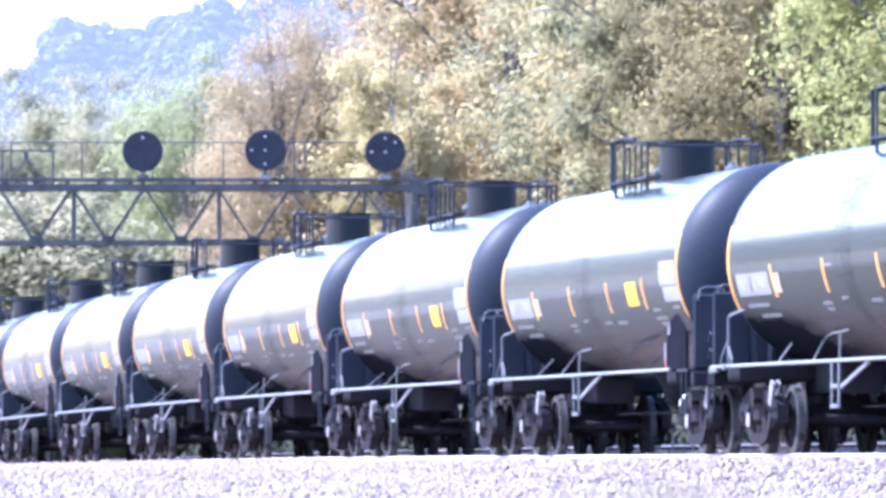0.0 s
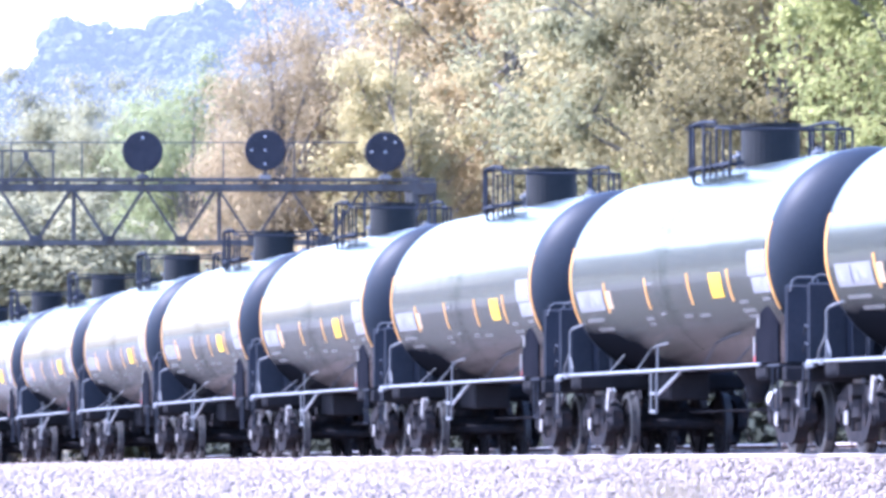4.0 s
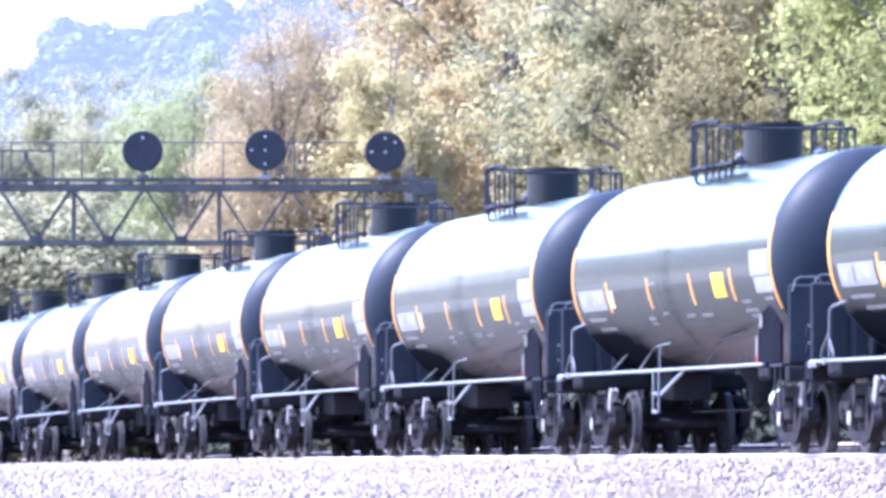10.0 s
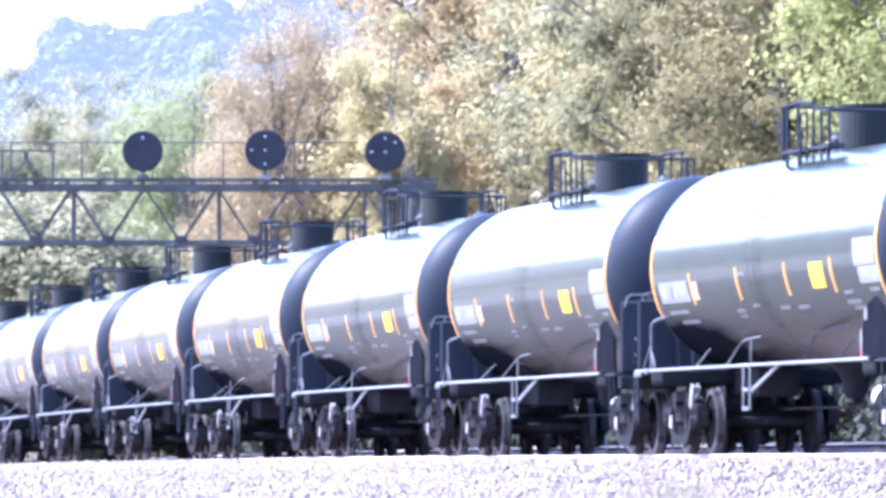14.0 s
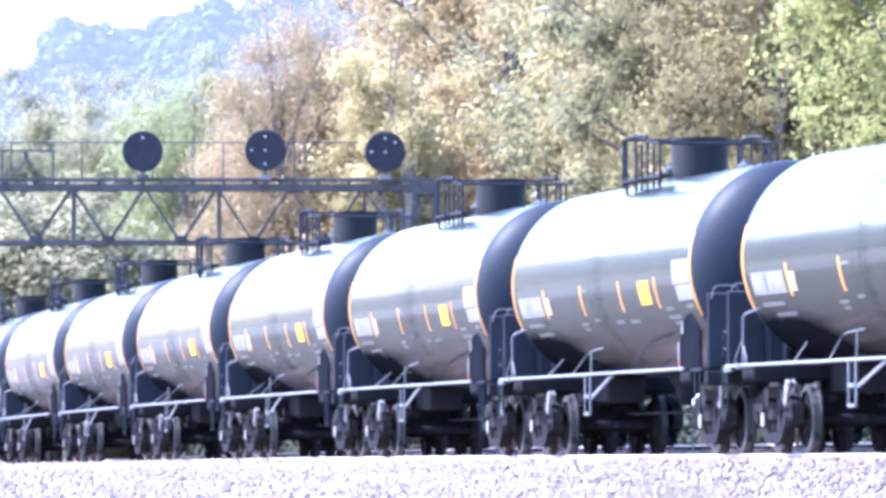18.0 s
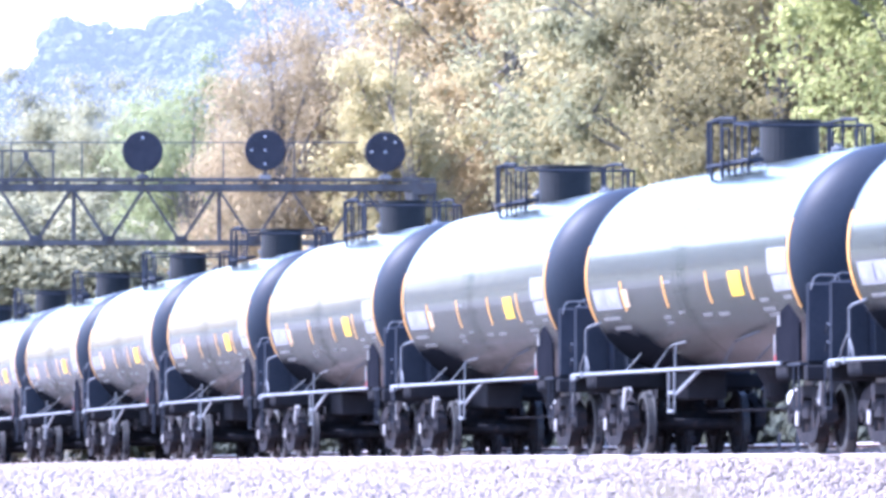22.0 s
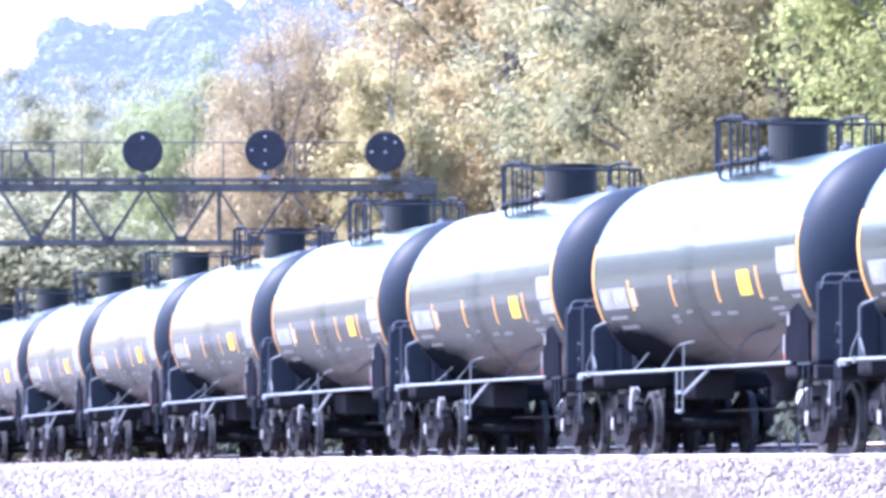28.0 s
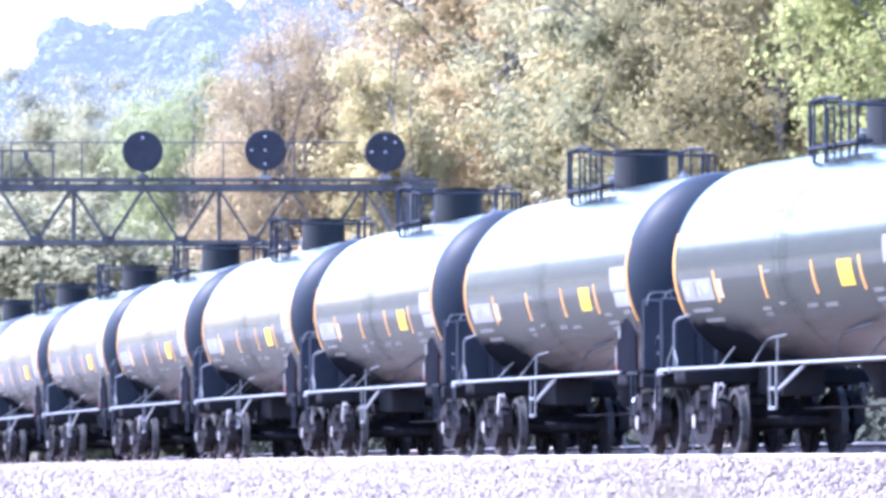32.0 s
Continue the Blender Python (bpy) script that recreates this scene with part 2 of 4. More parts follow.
def ground_mat():
    """Pale ballast on the railway, dry grass on open ground out of view, leaf litter under the woods."""
    m = mat("ballast_and_litter", (0.0874, 0.0756, 0.0702), (0.161, 0.1413, 0.1323), 0.9, 16.0, 0.95, 0.0, 0.8)
    nt = m.node_tree
    b = nt.nodes["Principled BSDF"]
    base = b.inputs["Base Color"].links[0].from_socket
    at = nt.nodes.new("ShaderNodeAttribute")
    at.attribute_name = "woods"
    litter = ramp_of(nt, noise_of(nt, 1.3, 6.0), [(0.3, (0.035, 0.028, 0.015)), (0.7, (0.085, 0.07, 0.035))])
    at2 = nt.nodes.new("ShaderNodeAttribute")
    at2.attribute_name = "rusty"
    rust = ramp_of(nt, noise_of(nt, 2.3, 5.0), [(0.3, (0.17, 0.12, 0.113)), (0.7, (0.33, 0.24, 0.23))])
    # open ground out of view, toned light for its reflection in the tanks
    at3 = nt.nodes.new("ShaderNodeAttribute")
    at3.attribute_name = "field"
    field = ramp_of(nt, noise_of(nt, 0.6, 6.0), [(0.3, (0.10, 0.098, 0.066)), (0.7, (0.17, 0.16, 0.11))])
    c = mix_of(nt, at3.outputs["Fac"], base, field)
    c = mix_of(nt, at2.outputs["Fac"], c, rust)
    c = mix_of(nt, at.outputs["Fac"], c, litter)
    nt.links.new(c, b.inputs["Base Color"])
    return m


M_GROUND = ground_mat()


def hill_mat():
    """Far wooded ridge: the blue haze of distance is put in as emission."""
    m = mat("ridge_haze_glow", (0.022, 0.025, 0.028), (0.048, 0.05, 0.048), 0.12, 0.5, 0.9, island=0.5, spec=0.1)
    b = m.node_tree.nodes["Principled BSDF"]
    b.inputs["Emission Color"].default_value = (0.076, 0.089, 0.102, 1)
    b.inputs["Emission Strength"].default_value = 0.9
    return m


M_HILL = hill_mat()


# ---- mesh helpers ----
def mesh_of(name, bm, material, smooth=False):
    me = bpy.data.meshes.new(name)
    bm.to_mesh(me)
    bm.free()
    if smooth:
        for p in me.polygons:
            p.use_smooth = True
    for mm in material if isinstance(material, (list, tuple)) else [material]:
        me.materials.append(mm)
    return me


def part(name, bm, material, parent=None, label="", smooth=False, at=None):
    ob = new(name, bm if isinstance(bm, bpy.types.Mesh) else mesh_of(name, bm, material, smooth))
    if parent:
        ob.parent = parent
    if at is not None:
        ob.matrix_basis = at
    if label:
        ob["label"] = label
    return ob


def box(bm, x0, x1, y0, y1, z0, z1, bev=0.0):
    r = bmesh.ops.create_cube(bm, size=1, matrix=Matrix.Translation(((x0 + x1) / 2, (y0 + y1) / 2, (z0 + z1) / 2)) @ Matrix.Diagonal((x1 - x0, y1 - y0, z1 - z0, 1)))
    if bev:
        es = list({e for v in r["verts"] for e in v.link_edges})
        bmesh.ops.bevel(bm, geom=es, offset=bev, segments=1, affect="EDGES")
    return bm


def rod(bm, a, b, r=0.02, seg=8, r2=None):
    a, b = Vector(a), Vector(b)
    d = b - a
    m = Matrix.Translation((a + b) / 2) @ d.to_track_quat("Z", "Y").to_matrix().to_4x4()
    bmesh.ops.create_cone(bm, cap_ends=True, segments=seg, radius1=r, radius2=r if r2 is None else r2, depth=d.length, matrix=m)
    return bm


def bent(bm, pts, r=0.02, seg=8):
    """One pipe that follows the points, mitred at its bends."""
    pts = [Vector(p) for p in pts]
    ways = [(q - p).normalized() for p, q in zip(pts, pts[1:])]
    prev = None
    side = ways[0].orthogonal().normalized()
    for i, p in enumerate(pts):
        a, d = ways[max(0, i - 1)], ways[min(i, len(ways) - 1)]
        t = (a + d).normalized()
        side = (side - t * side.dot(t)).normalized()
        up = t.cross(side)
        ring = [bm.verts.new(p + (side * math.cos(2 * math.pi * k / seg) + up * math.sin(2 * math.pi * k / seg)) * r) for k in range(seg)]
        if prev:
            for k in range(seg):
                bm.faces.new((prev[k], prev[(k + 1) % seg], ring[(k + 1) % seg], ring[k]))
        else:
            bm.faces.new(ring[::-1])
        prev = ring
    bm.faces.new(prev)
    bmesh.ops.recalc_face_normals(bm, faces=bm.faces)
    return bm


def bar(bm, a, b, w, h):
    """A flat bar of width w and height h from a to b."""
    a, b = Vector(a), Vector(b)
    d = b - a
    m = Matrix.Translation((a + b) / 2) @ d.to_track_quat("Z", "Y").to_matrix().to_4x4()
    bmesh.ops.create_cube(bm, size=1, matrix=m @ Matrix.Diagonal((w, h, d.length, 1)))
    return bm


def lathe(bm, prof, axis="x", seg=48, caps=True):
    """Turns a profile of (along, radius) round an axis."""
    rings = []
    for u, r in prof:
        ring = []
        for i in range(seg):
            a = 2 * math.pi * i / seg
            c, s = r * math.cos(a), r * math.sin(a)
            ring.append(bm.verts.new({"x": (u, c, s), "y": (c, u, s), "z": (c, s, u)}[axis]))
        rings.append(ring)
    for p, q in zip(rings, rings[1:]):
        for i in range(seg):
            j = (i + 1) % seg
            bm.faces.new((p[i], p[j], q[j], q[i]))
    for ring, rev in ((rings[0], True), (rings[-1], False)):
        if caps and prof[0 if rev else -1][1] > 0.001:
            bm.faces.new(ring[::-1] if rev else ring)
    bmesh.ops.recalc_face_normals(bm, faces=bm.faces)
    return bm


# ---- the line of the track ----
LEN = 18.16                          # coupler to coupler


def heading(s):
    u = min(max(s, -135.0), 40.0)
    return 0.171727 + 0.000712574 * u + 3.68192e-6 * u * u


def build_line():
    ss = np.arange(-420.0, 420.5, 0.5)
    h = np.array([heading(v) for v in ss])
    hm = (h[1:] + h[:-1]) / 2
    x = np.concatenate([[0], np.cumsum(np.sin(hm) * 0.5)])
    y = np.concatenate([[0], np.cumsum(-np.cos(hm) * 0.5)])
    k = int(420 / 0.5)
    u = np.clip(ss, -150.0, 40.0)
    z = 0.0126914 * u - 1.77408e-5 * u * u - 0.025 - 0.045 * np.clip((u + 90) / 80, 0, 1)
    return ss, x - x[k] + 4.32903, y - y[k] + 121.646, z, h


LS, LX, LY, LZ, LH = build_line()


def on_line(s, v=0.0, z=0.0):
    """A point beside the track: s along it, v to the camera's side, z above the railhead."""
    x, y, h = np.interp(s, LS, LX), np.interp(s, LS, LY), np.interp(s, LS, LH)
    return Vector((x - v * math.cos(h), y - v * math.sin(h), np.interp(s, LS, LZ) + z))


def nearest(px, py):
    """Station and side offset (positive on the camera's side) of points of the plan."""
    px, py = np.atleast_1d(px), np.atleast_1d(py)
    s_out, v_out = np.empty(len(px)), np.empty(len(px))
    for a in range(0, len(px), 4000):
        dx, dy = px[a:a + 4000, None] - LX[None, ::4], py[a:a + 4000, None] - LY[None, ::4]
        i = np.argmin(dx * dx + dy * dy, axis=1) * 4
        h = LH[i]
        ex, ey = px[a:a + 4000] - LX[i], py[a:a + 4000] - LY[i]
        s_out[a:a + 4000] = LS[i] + ex * np.sin(h) - ey * np.cos(h)
        v_out[a:a + 4000] = -ex * np.cos(h) - ey * np.sin(h)
    return s_out, v_out


TRACK_2_V, TRACK_2_UP = -3.95, 0.19    # the second track: offset behind the first, height above it


def ground_z(px, py):
    s, v = nearest(px, py)
    tz = np.interp(s, LS, LZ)
    near = np.minimum(tz - 0.23, -0.30)                # open ballast on the camera's side
    bed = tz - 0.15
    shoulder = tz - 0.11
    w1 = np.clip((v - 0.86) / 0.15, 0, 1)              # ballast heaped to the railhead outside the near rail
    bed = bed + (TRACK_2_UP + 0.02) * np.clip((-v - 1.0) / 1.5, 0, 1)   # the second track lies a little higher
    w2 = np.clip((v - 3.0) / 2.5, 0, 1)
    z = np.where(v > 0, (bed * (1 - w1) + shoulder * w1) * (1 - w2) + near * w2, bed)
    drop = np.clip((v - 12) / 30, 0, 1)
    z = z - 0.2 * drop * (v > 0)
    back = np.clip(-v - 9.0, 0, 400)                   # wooded slope behind
    z = z + np.where(v < 0, -0.45 * np.clip((-v - 5.4) / 2, 0, 1) + 0.16 * np.minimum(back, 90) + 0.05 * np.maximum(back - 90, 0), 0)
    return z, s, v


def build_ground():
    def steps(lo, hi, fine_lo, fine_hi, d):
        out, c, g = list(np.arange(fine_lo, fine_hi + d / 2, d)), fine_hi, d
        while c < hi:
            g *= 1.35
            c += g
            out.append(min(c, hi))
        c, g = fine_lo, d
        while c > lo:
            g *= 1.35
            c -= g
            out.insert(0, max(c, lo))
        return np.array(out)
    xs, ys = steps(-4500, 4500, -30, 40, 0.7), steps(-4500, 4500, -40, 330, 1.6)
    gx, gy = np.meshgrid(xs, ys)
    z, s, v = ground_z(gx.ravel(), gy.ravel())
    far = np.hypot(gx.ravel(), gy.ravel())
    z = np.where(far > 600, -3.0, z)
    me = bpy.data.meshes.new("ground")
    n, m = len(xs), len(ys)
    idx = np.arange(n * m).reshape(m, n)
    faces = np.stack([idx[:-1, :-1], idx[:-1, 1:], idx[1:, 1:], idx[1:, :-1]], -1).reshape(-1, 4)
    me.from_pydata(np.stack([gx.ravel(), gy.ravel(), z], 1).tolist(), [], faces.tolist())
    w = me.attributes.new("woods", "FLOAT", "POINT")
    w.data.foreach_set("value", np.clip((-v - 6.2) / 1.5, 0, 1))
    fd = me.attributes.new("field", "FLOAT", "POINT")
    fd.data.foreach_set("value", np.clip((v - 28) / 8, 0, 1))
    r = me.attributes.new("rusty", "FLOAT", "POINT")
    r.data.foreach_set("value", np.clip(1.0 - np.maximum(-v - 5.6, v - 1.9) / 0.8, 0, 0.75))
    me.materials.append(M_GROUND)
    for p in me.polygons:
        p.use_smooth = True
    return tagged(new("ground", me), "pale ballast yard with leaf litter under the woods", "ground", kind="structure")


ground = build_ground()


def stones(name, count, s_lo, s_hi, v_lo, v_hi, size, seed, label):
    """Loose stones, one joined sheet of small angular lumps."""
    rng = np.random.default_rng(seed)
    s = rng.uniform(s_lo, s_hi, count)
    v = rng.uniform(v_lo, v_hi, count)
    h = np.interp(s, LS, LH)
    x = np.interp(s, LS, LX) - v * np.cos(h)
    y = np.interp(s, LS, LY) - v * np.sin(h)
    z, _, _ = ground_z(x, y)
    base = np.array([(1, 0, 0), (-1, 0, 0), (0, 1, 0), (0, -1, 0), (0, 0, 1), (0, 0, -1)], float)
    tri = np.array([(0, 2, 4), (2, 1, 4), (1, 3, 4), (3, 0, 4), (2, 0, 5), (1, 2, 5), (3, 1, 5), (0, 3, 5)])
    r = size * rng.uniform(0.55, 1.35, (count, 1, 1)) * rng.uniform(0.6, 1.2, (count, 6, 1))
    q = rng.normal(size=(count, 4))
    q /= np.linalg.norm(q, axis=1)[:, None]
    w, a, b, c = q.T
    rot = np.stack([np.stack([1 - 2 * (b * b + c * c), 2 * (a * b - c * w), 2 * (a * c + b * w)], -1),
                    np.stack([2 * (a * b + c * w), 1 - 2 * (a * a + c * c), 2 * (b * c - a * w)], -1),
                    np.stack([2 * (a * c - b * w), 2 * (b * c + a * w), 1 - 2 * (a * a + b * b)], -1)], 1)
    pts = np.einsum("nij,nkj->nki", rot, base[None] * r) + np.stack([x, y, z + size * rng.uniform(0.0, 0.5, count)], -1)[:, None]
    me = bpy.data.meshes.new(name)
    faces = (tri[None] + 6 * np.arange(count)[:, None, None]).reshape(-1, 3)
    me.vertices.add(count * 6)
    me.vertices.foreach_set("co", pts.ravel())
    me.loops.add(len(faces) * 3)
    me.loops.foreach_set("vertex_index", faces.ravel())
    me.polygons.add(len(faces))
    me.polygons.foreach_set("loop_start", np.arange(0, len(faces) * 3, 3))
    me.polygons.foreach_set("loop_total", np.full(len(faces), 3))
    me.update(calc_edges=True)
    me.materials.append(M_STONE)
    return tagged(new(name, me), label, "gravel", kind="stuff")


stones("ballast_stones", 90000, -22, 50, 1.0, 18.0, 0.045, 1, "pale crushed limestone ballast beside the track")
stones("ballast_stones", 32000, -125, -22, 1.0, 14.0, 0.06, 2, "pale crushed limestone ballast further up the line")
stones("ballast_stones", 26000, -75, 40, -5.3, 0.6, 0.04, 3, "rust-stained ballast between the rails")


# ---- track ----
def sweep_line(name, prof, v, s0, s1, step, material, parent):
    bm = bmesh.new()
    prev = None
    for s in np.arange(s0, s1 + step / 2, step):
        ring = [bm.verts.new(on_line(s, v + pv, pz)) for pv, pz in prof]
        if prev:
            for i in range(len(prof)):
                j = (i + 1) % len(prof)
                bm.faces.new((prev[i], prev[j], ring[j], ring[i]))
        prev = ring
    bmesh.ops.recalc_face_normals(bm, faces=bm.faces)
    return part(name, bm, material, parent)


RAIL_PROF = [(-0.07, -0.175), (0.07, -0.175), (0.07, -0.16), (0.012, -0.135), (0.012, -0.05), (0.036, -0.035), (0.036, -0.006), (-0.036, -0.006), (-0.036, -0.035), (-0.012, -0.05), (-0.012, -0.135), (-0.07, -0.16)]
HEAD_PROF = [(-0.038, -0.034), (0.038, -0.034), (0.038, -0.008), (0.028, 0.0), (-0.028, 0.0), (-0.038, -0.008)]


def railway_track(v0, up, label, count, s_first):
    """Two rails on sleepers, v0 beside the line of the first track and up above it; sleepers past the nearest are joined."""
    tr = tagged(new("railway_track"), label, "track", kind="structure")
    for side in (-0.752, 0.752):
        rail = sweep_line("rail", [(a, b + up) for a, b in RAIL_PROF], v0 + side, -300, 300, 3.0, M_RAIL, tr)
        sweep_line("railhead", [(a, b + up) for a, b in HEAD_PROF], v0 + side, -300, 300, 3.0, M_RAILTOP, rail)
    last = s_first + (count - 1) * 0.61
    for i in range(count):
        q = s_first + i * 0.61
        part("sleeper", TIE, None, tr, at=Matrix.Translation(on_line(q, v0, up)) @ Matrix.Rotation(np.interp(q, LS, LH) - math.pi / 2, 4, "Z"))
    bm = bmesh.new()
    for q in list(np.arange(-298, s_first - 0.3, 0.61)) + list(np.arange(last + 0.61, 298, 0.61)):
        m = Matrix.Translation(on_line(q, v0, up - 0.264)) @ Matrix.Rotation(np.interp(q, LS, LH) - math.pi / 2, 4, "Z") @ Matrix.Diagonal((0.23, 2.6, 0.172, 1))
        bmesh.ops.create_cube(bm, size=1, matrix=m)
    tagged(part("sleepers", bm, M_TIE, tr), kind="stuff")
    return tr


TIE = mesh_of("sleeper", box(bmesh.new(), -0.115, 0.115, -1.3, 1.3, -0.35, -0.178, 0.01), M_TIE)
railway_track(0.0, 0.0, "rusty steel rails on creosoted timber sleepers", 230, -95.0)
railway_track(TRACK_2_V, TRACK_2_UP, "empty second track of rusty rails behind the train", 180, -70.0)


def stakes():
    """Short pale stakes driven in beside the second track's near rail; no two of one height."""
    for k, q in enumerate((-59.34, -49.55, -39.16, -31.26, -28.17, -26.47, -24.41, -22.69, -19.78, -17.83, -10.44, -9.04)):
        h = (0.14, 0.2, 0.17, 0.24, 0.15, 0.19)[k % 6]
        st = tagged(new("stake"), "short pale stake beside the empty second track", "stake", "stakes beside the second track")
        st.matrix_basis = Matrix.Translation(on_line(q, TRACK_2_V + 0.93, TRACK_2_UP - 0.14)) @ Matrix.Rotation(0.05 * (k % 3 - 1), 4, "Y")
        part("post", bar(bmesh.new(), (0, 0, -0.1), (0, 0, h + 0.14), 0.05, 0.05), M_STAKE, st)
        part("cap", box(bmesh.new(), -0.032, 0.032, -0.032, 0.032, h + 0.141, h + 0.165, 0.006), M_STAKE, st)


M_STAKE = mat("pale_weathered_wood", (0.14, 0.125, 0.12), (0.24, 0.215, 0.205), 6.0, 40.0, 0.8, 0.0, 0.2, spec=0.05)
stakes()

# ---- tank cars ----
TR, TZ, SEAM, TC = 1.525, 2.728, 7.28, 0.42      # shell radius, height of its axis, half length between the head seams, middle of the tank
TRUCK_U = 6.92
RIDE, WHEEL_R = 0.05, 0.49           # body datum above the railhead, wheel radius


def arc_patch(u0, u1, z0, z1, side, lift=0.006, n=6, thick=0.004):
    """A thin plate that follows the shell between two heights on one side."""
    bm = bmesh.new()
    a0, a1 = math.asin((z0 - TZ) / TR), math.asin((z1 - TZ) / TR)
    rows = []
    for i in range(n + 1):
        a = a0 + (a1 - a0) * i / n
        rows.append([bm.verts.new((u, side * r * math.cos(a), TZ + r * math.sin(a))) for u, r in ((u0, TR + lift), (u1, TR + lift), (u1, TR - 0.004), (u0, TR - 0.004))])
    for p, q in zip(rows, rows[1:]):
        for i in range(4):
            bm.faces.new((p[i], p[(i + 1) % 4], q[(i + 1) % 4], q[i]))
    bm.faces.new(rows[0][::-1])
    bm.faces.new(rows[-1])
    bmesh.ops.recalc_face_normals(bm, faces=bm.faces)
    return bm


def on_shell(u, z, side, out=0.0):
    a = math.asin(max(-1, min(1, (z - TZ) / TR)))
    return Vector((u, side * (TR + out) * math.cos(a), TZ + (TR + out) * math.sin(a)))


def wheelset_mesh():
    bm = bmesh.new()
    lathe(bm, [(-1.02, 0.0), (-1.02, 0.075), (1.02, 0.075), (1.02, 0.0)], "y", 12)
    for sd in (-1, 1):
        prof = [(0.62, 0.10), (0.62, 0.16), (0.70, 0.20), (0.705, 0.39), (0.665, 0.40), (0.665, 0.515), (0.695, 0.515), (0.705, 0.491), (0.80, 0.484), (0.81, 0.40), (0.775, 0.385), (0.755, 0.2), (0.81, 0.15), (0.81, 0.09)]
        lathe(bm, [(sd * u, r) for u, r in (prof if sd > 0 else prof)], "y", 32)
    for f in bm.faces:
        rr = [math.hypot(v.co.x, v.co.z) for v in f.verts]
        if len(f.verts) == 4 and min(rr) > 0.39 and abs(f.calc_center_median().y) > 0.69:
            f.material_index = 1
    return mesh_of("wheelset", bm, [M_IRON, M_TREAD], False)


def side_frame_mesh():
    """Open cast side frame: arched top member, dished bottom member, two columns and the bearing jaws."""
    bm = bmesh.new()
    xs = (-1.18, -0.95, -0.45, -0.28, 0.28, 0.45, 0.95, 1.18)
    to = [bm.verts.new((x, 0.085, z)) for x, z in zip(xs, (0.58, 0.70, 0.80, 0.82, 0.82, 0.80, 0.70, 0.58))]
    ti = [bm.verts.new((x, 0.085, z)) for x, z in zip(xs, (0.36, 0.56, 0.66, 0.68, 0.68, 0.66, 0.56, 0.36))]
    bo = [bm.verts.new((x, 0.085, z)) for x, z in ((-0.80, 0.40), (-0.5, 0.14), (-0.28, 0.10), (0.28, 0.10), (0.5, 0.14), (0.80, 0.40))]
    bi = [bm.verts.new((x, 0.085, z)) for x, z in ((-0.66, 0.50), (-0.45, 0.27), (-0.28, 0.24), (0.28, 0.24), (0.45, 0.27), (0.66, 0.50))]
    faces = [bm.faces.new((to[k], to[k + 1], ti[k + 1], ti[k])) for k in range(7)]
    faces += [bm.faces.new((bi[k], bi[k + 1], bo[k + 1], bo[k])) for k in range(5)]
    faces += [bm.faces.new((ti[2], ti[3], bi[2], bi[1])), bm.faces.new((ti[4], ti[5], bi[4], bi[3])),
              bm.faces.new((ti[1], ti[2], bi[0], bo[0])), bm.faces.new((ti[5], ti[6], bo[5], bi[5]))]
    r = bmesh.ops.extrude_face_region(bm, geom=faces)
    bmesh.ops.translate(bm, verts=[g for g in r["geom"] if isinstance(g, bmesh.types.BMVert)], vec=(0, -0.17, 0))
    bmesh.ops.scale(bm, verts=bm.verts, vec=(1.04, 1, 1.12))
    bmesh.ops.recalc_face_normals(bm, faces=bm.faces)
    return mesh_of("side_frame", bm, M_IRON)


def spring_mesh():
    bm = bmesh.new()
    for k in (-0.17, 0.0, 0.17):
        prof = []
        for i in range(9):
            prof += [(0.25 + i * 0.027, 0.075), (0.25 + i * 0.027 + 0.013, 0.06)]
        sub = bmesh.new()
        lathe(sub, prof, "z", 10)
        bmesh.ops.translate(sub, verts=sub.verts, vec=(k, 0, 0))
        tmp = bpy.data.meshes.new("tmp")
        sub.to_mesh(tmp)
        sub.free()
        bm.from_mesh(tmp)
        bpy.data.meshes.remove(tmp)
    return mesh_of("spring_nest", bm, M_IRON)


def bearing_mesh(sd):
    bm = bmesh.new()
    lathe(bm, [(sd * 0.93, 0.0), (sd * 0.93, 0.125), (sd * 1.07, 0.125), (sd * 1.085, 0.11), (sd * 1.085, 0.075), (sd * 1.12, 0.07), (sd * 1.12, 0.0)], "y", 16)
    box(bm, -0.13, 0.13, sd * 1.0 - 0.08, sd * 1.0 + 0.08, 0.10, 0.19, 0.015)
    return mesh_of("bearing_adapter", bm, M_IRON)


WHEELSET, SIDE_FRAME, SPRINGS = wheelset_mesh(), side_frame_mesh(), spring_mesh()
BEARING = {1: bearing_mesh(1), -1: bearing_mesh(-1)}


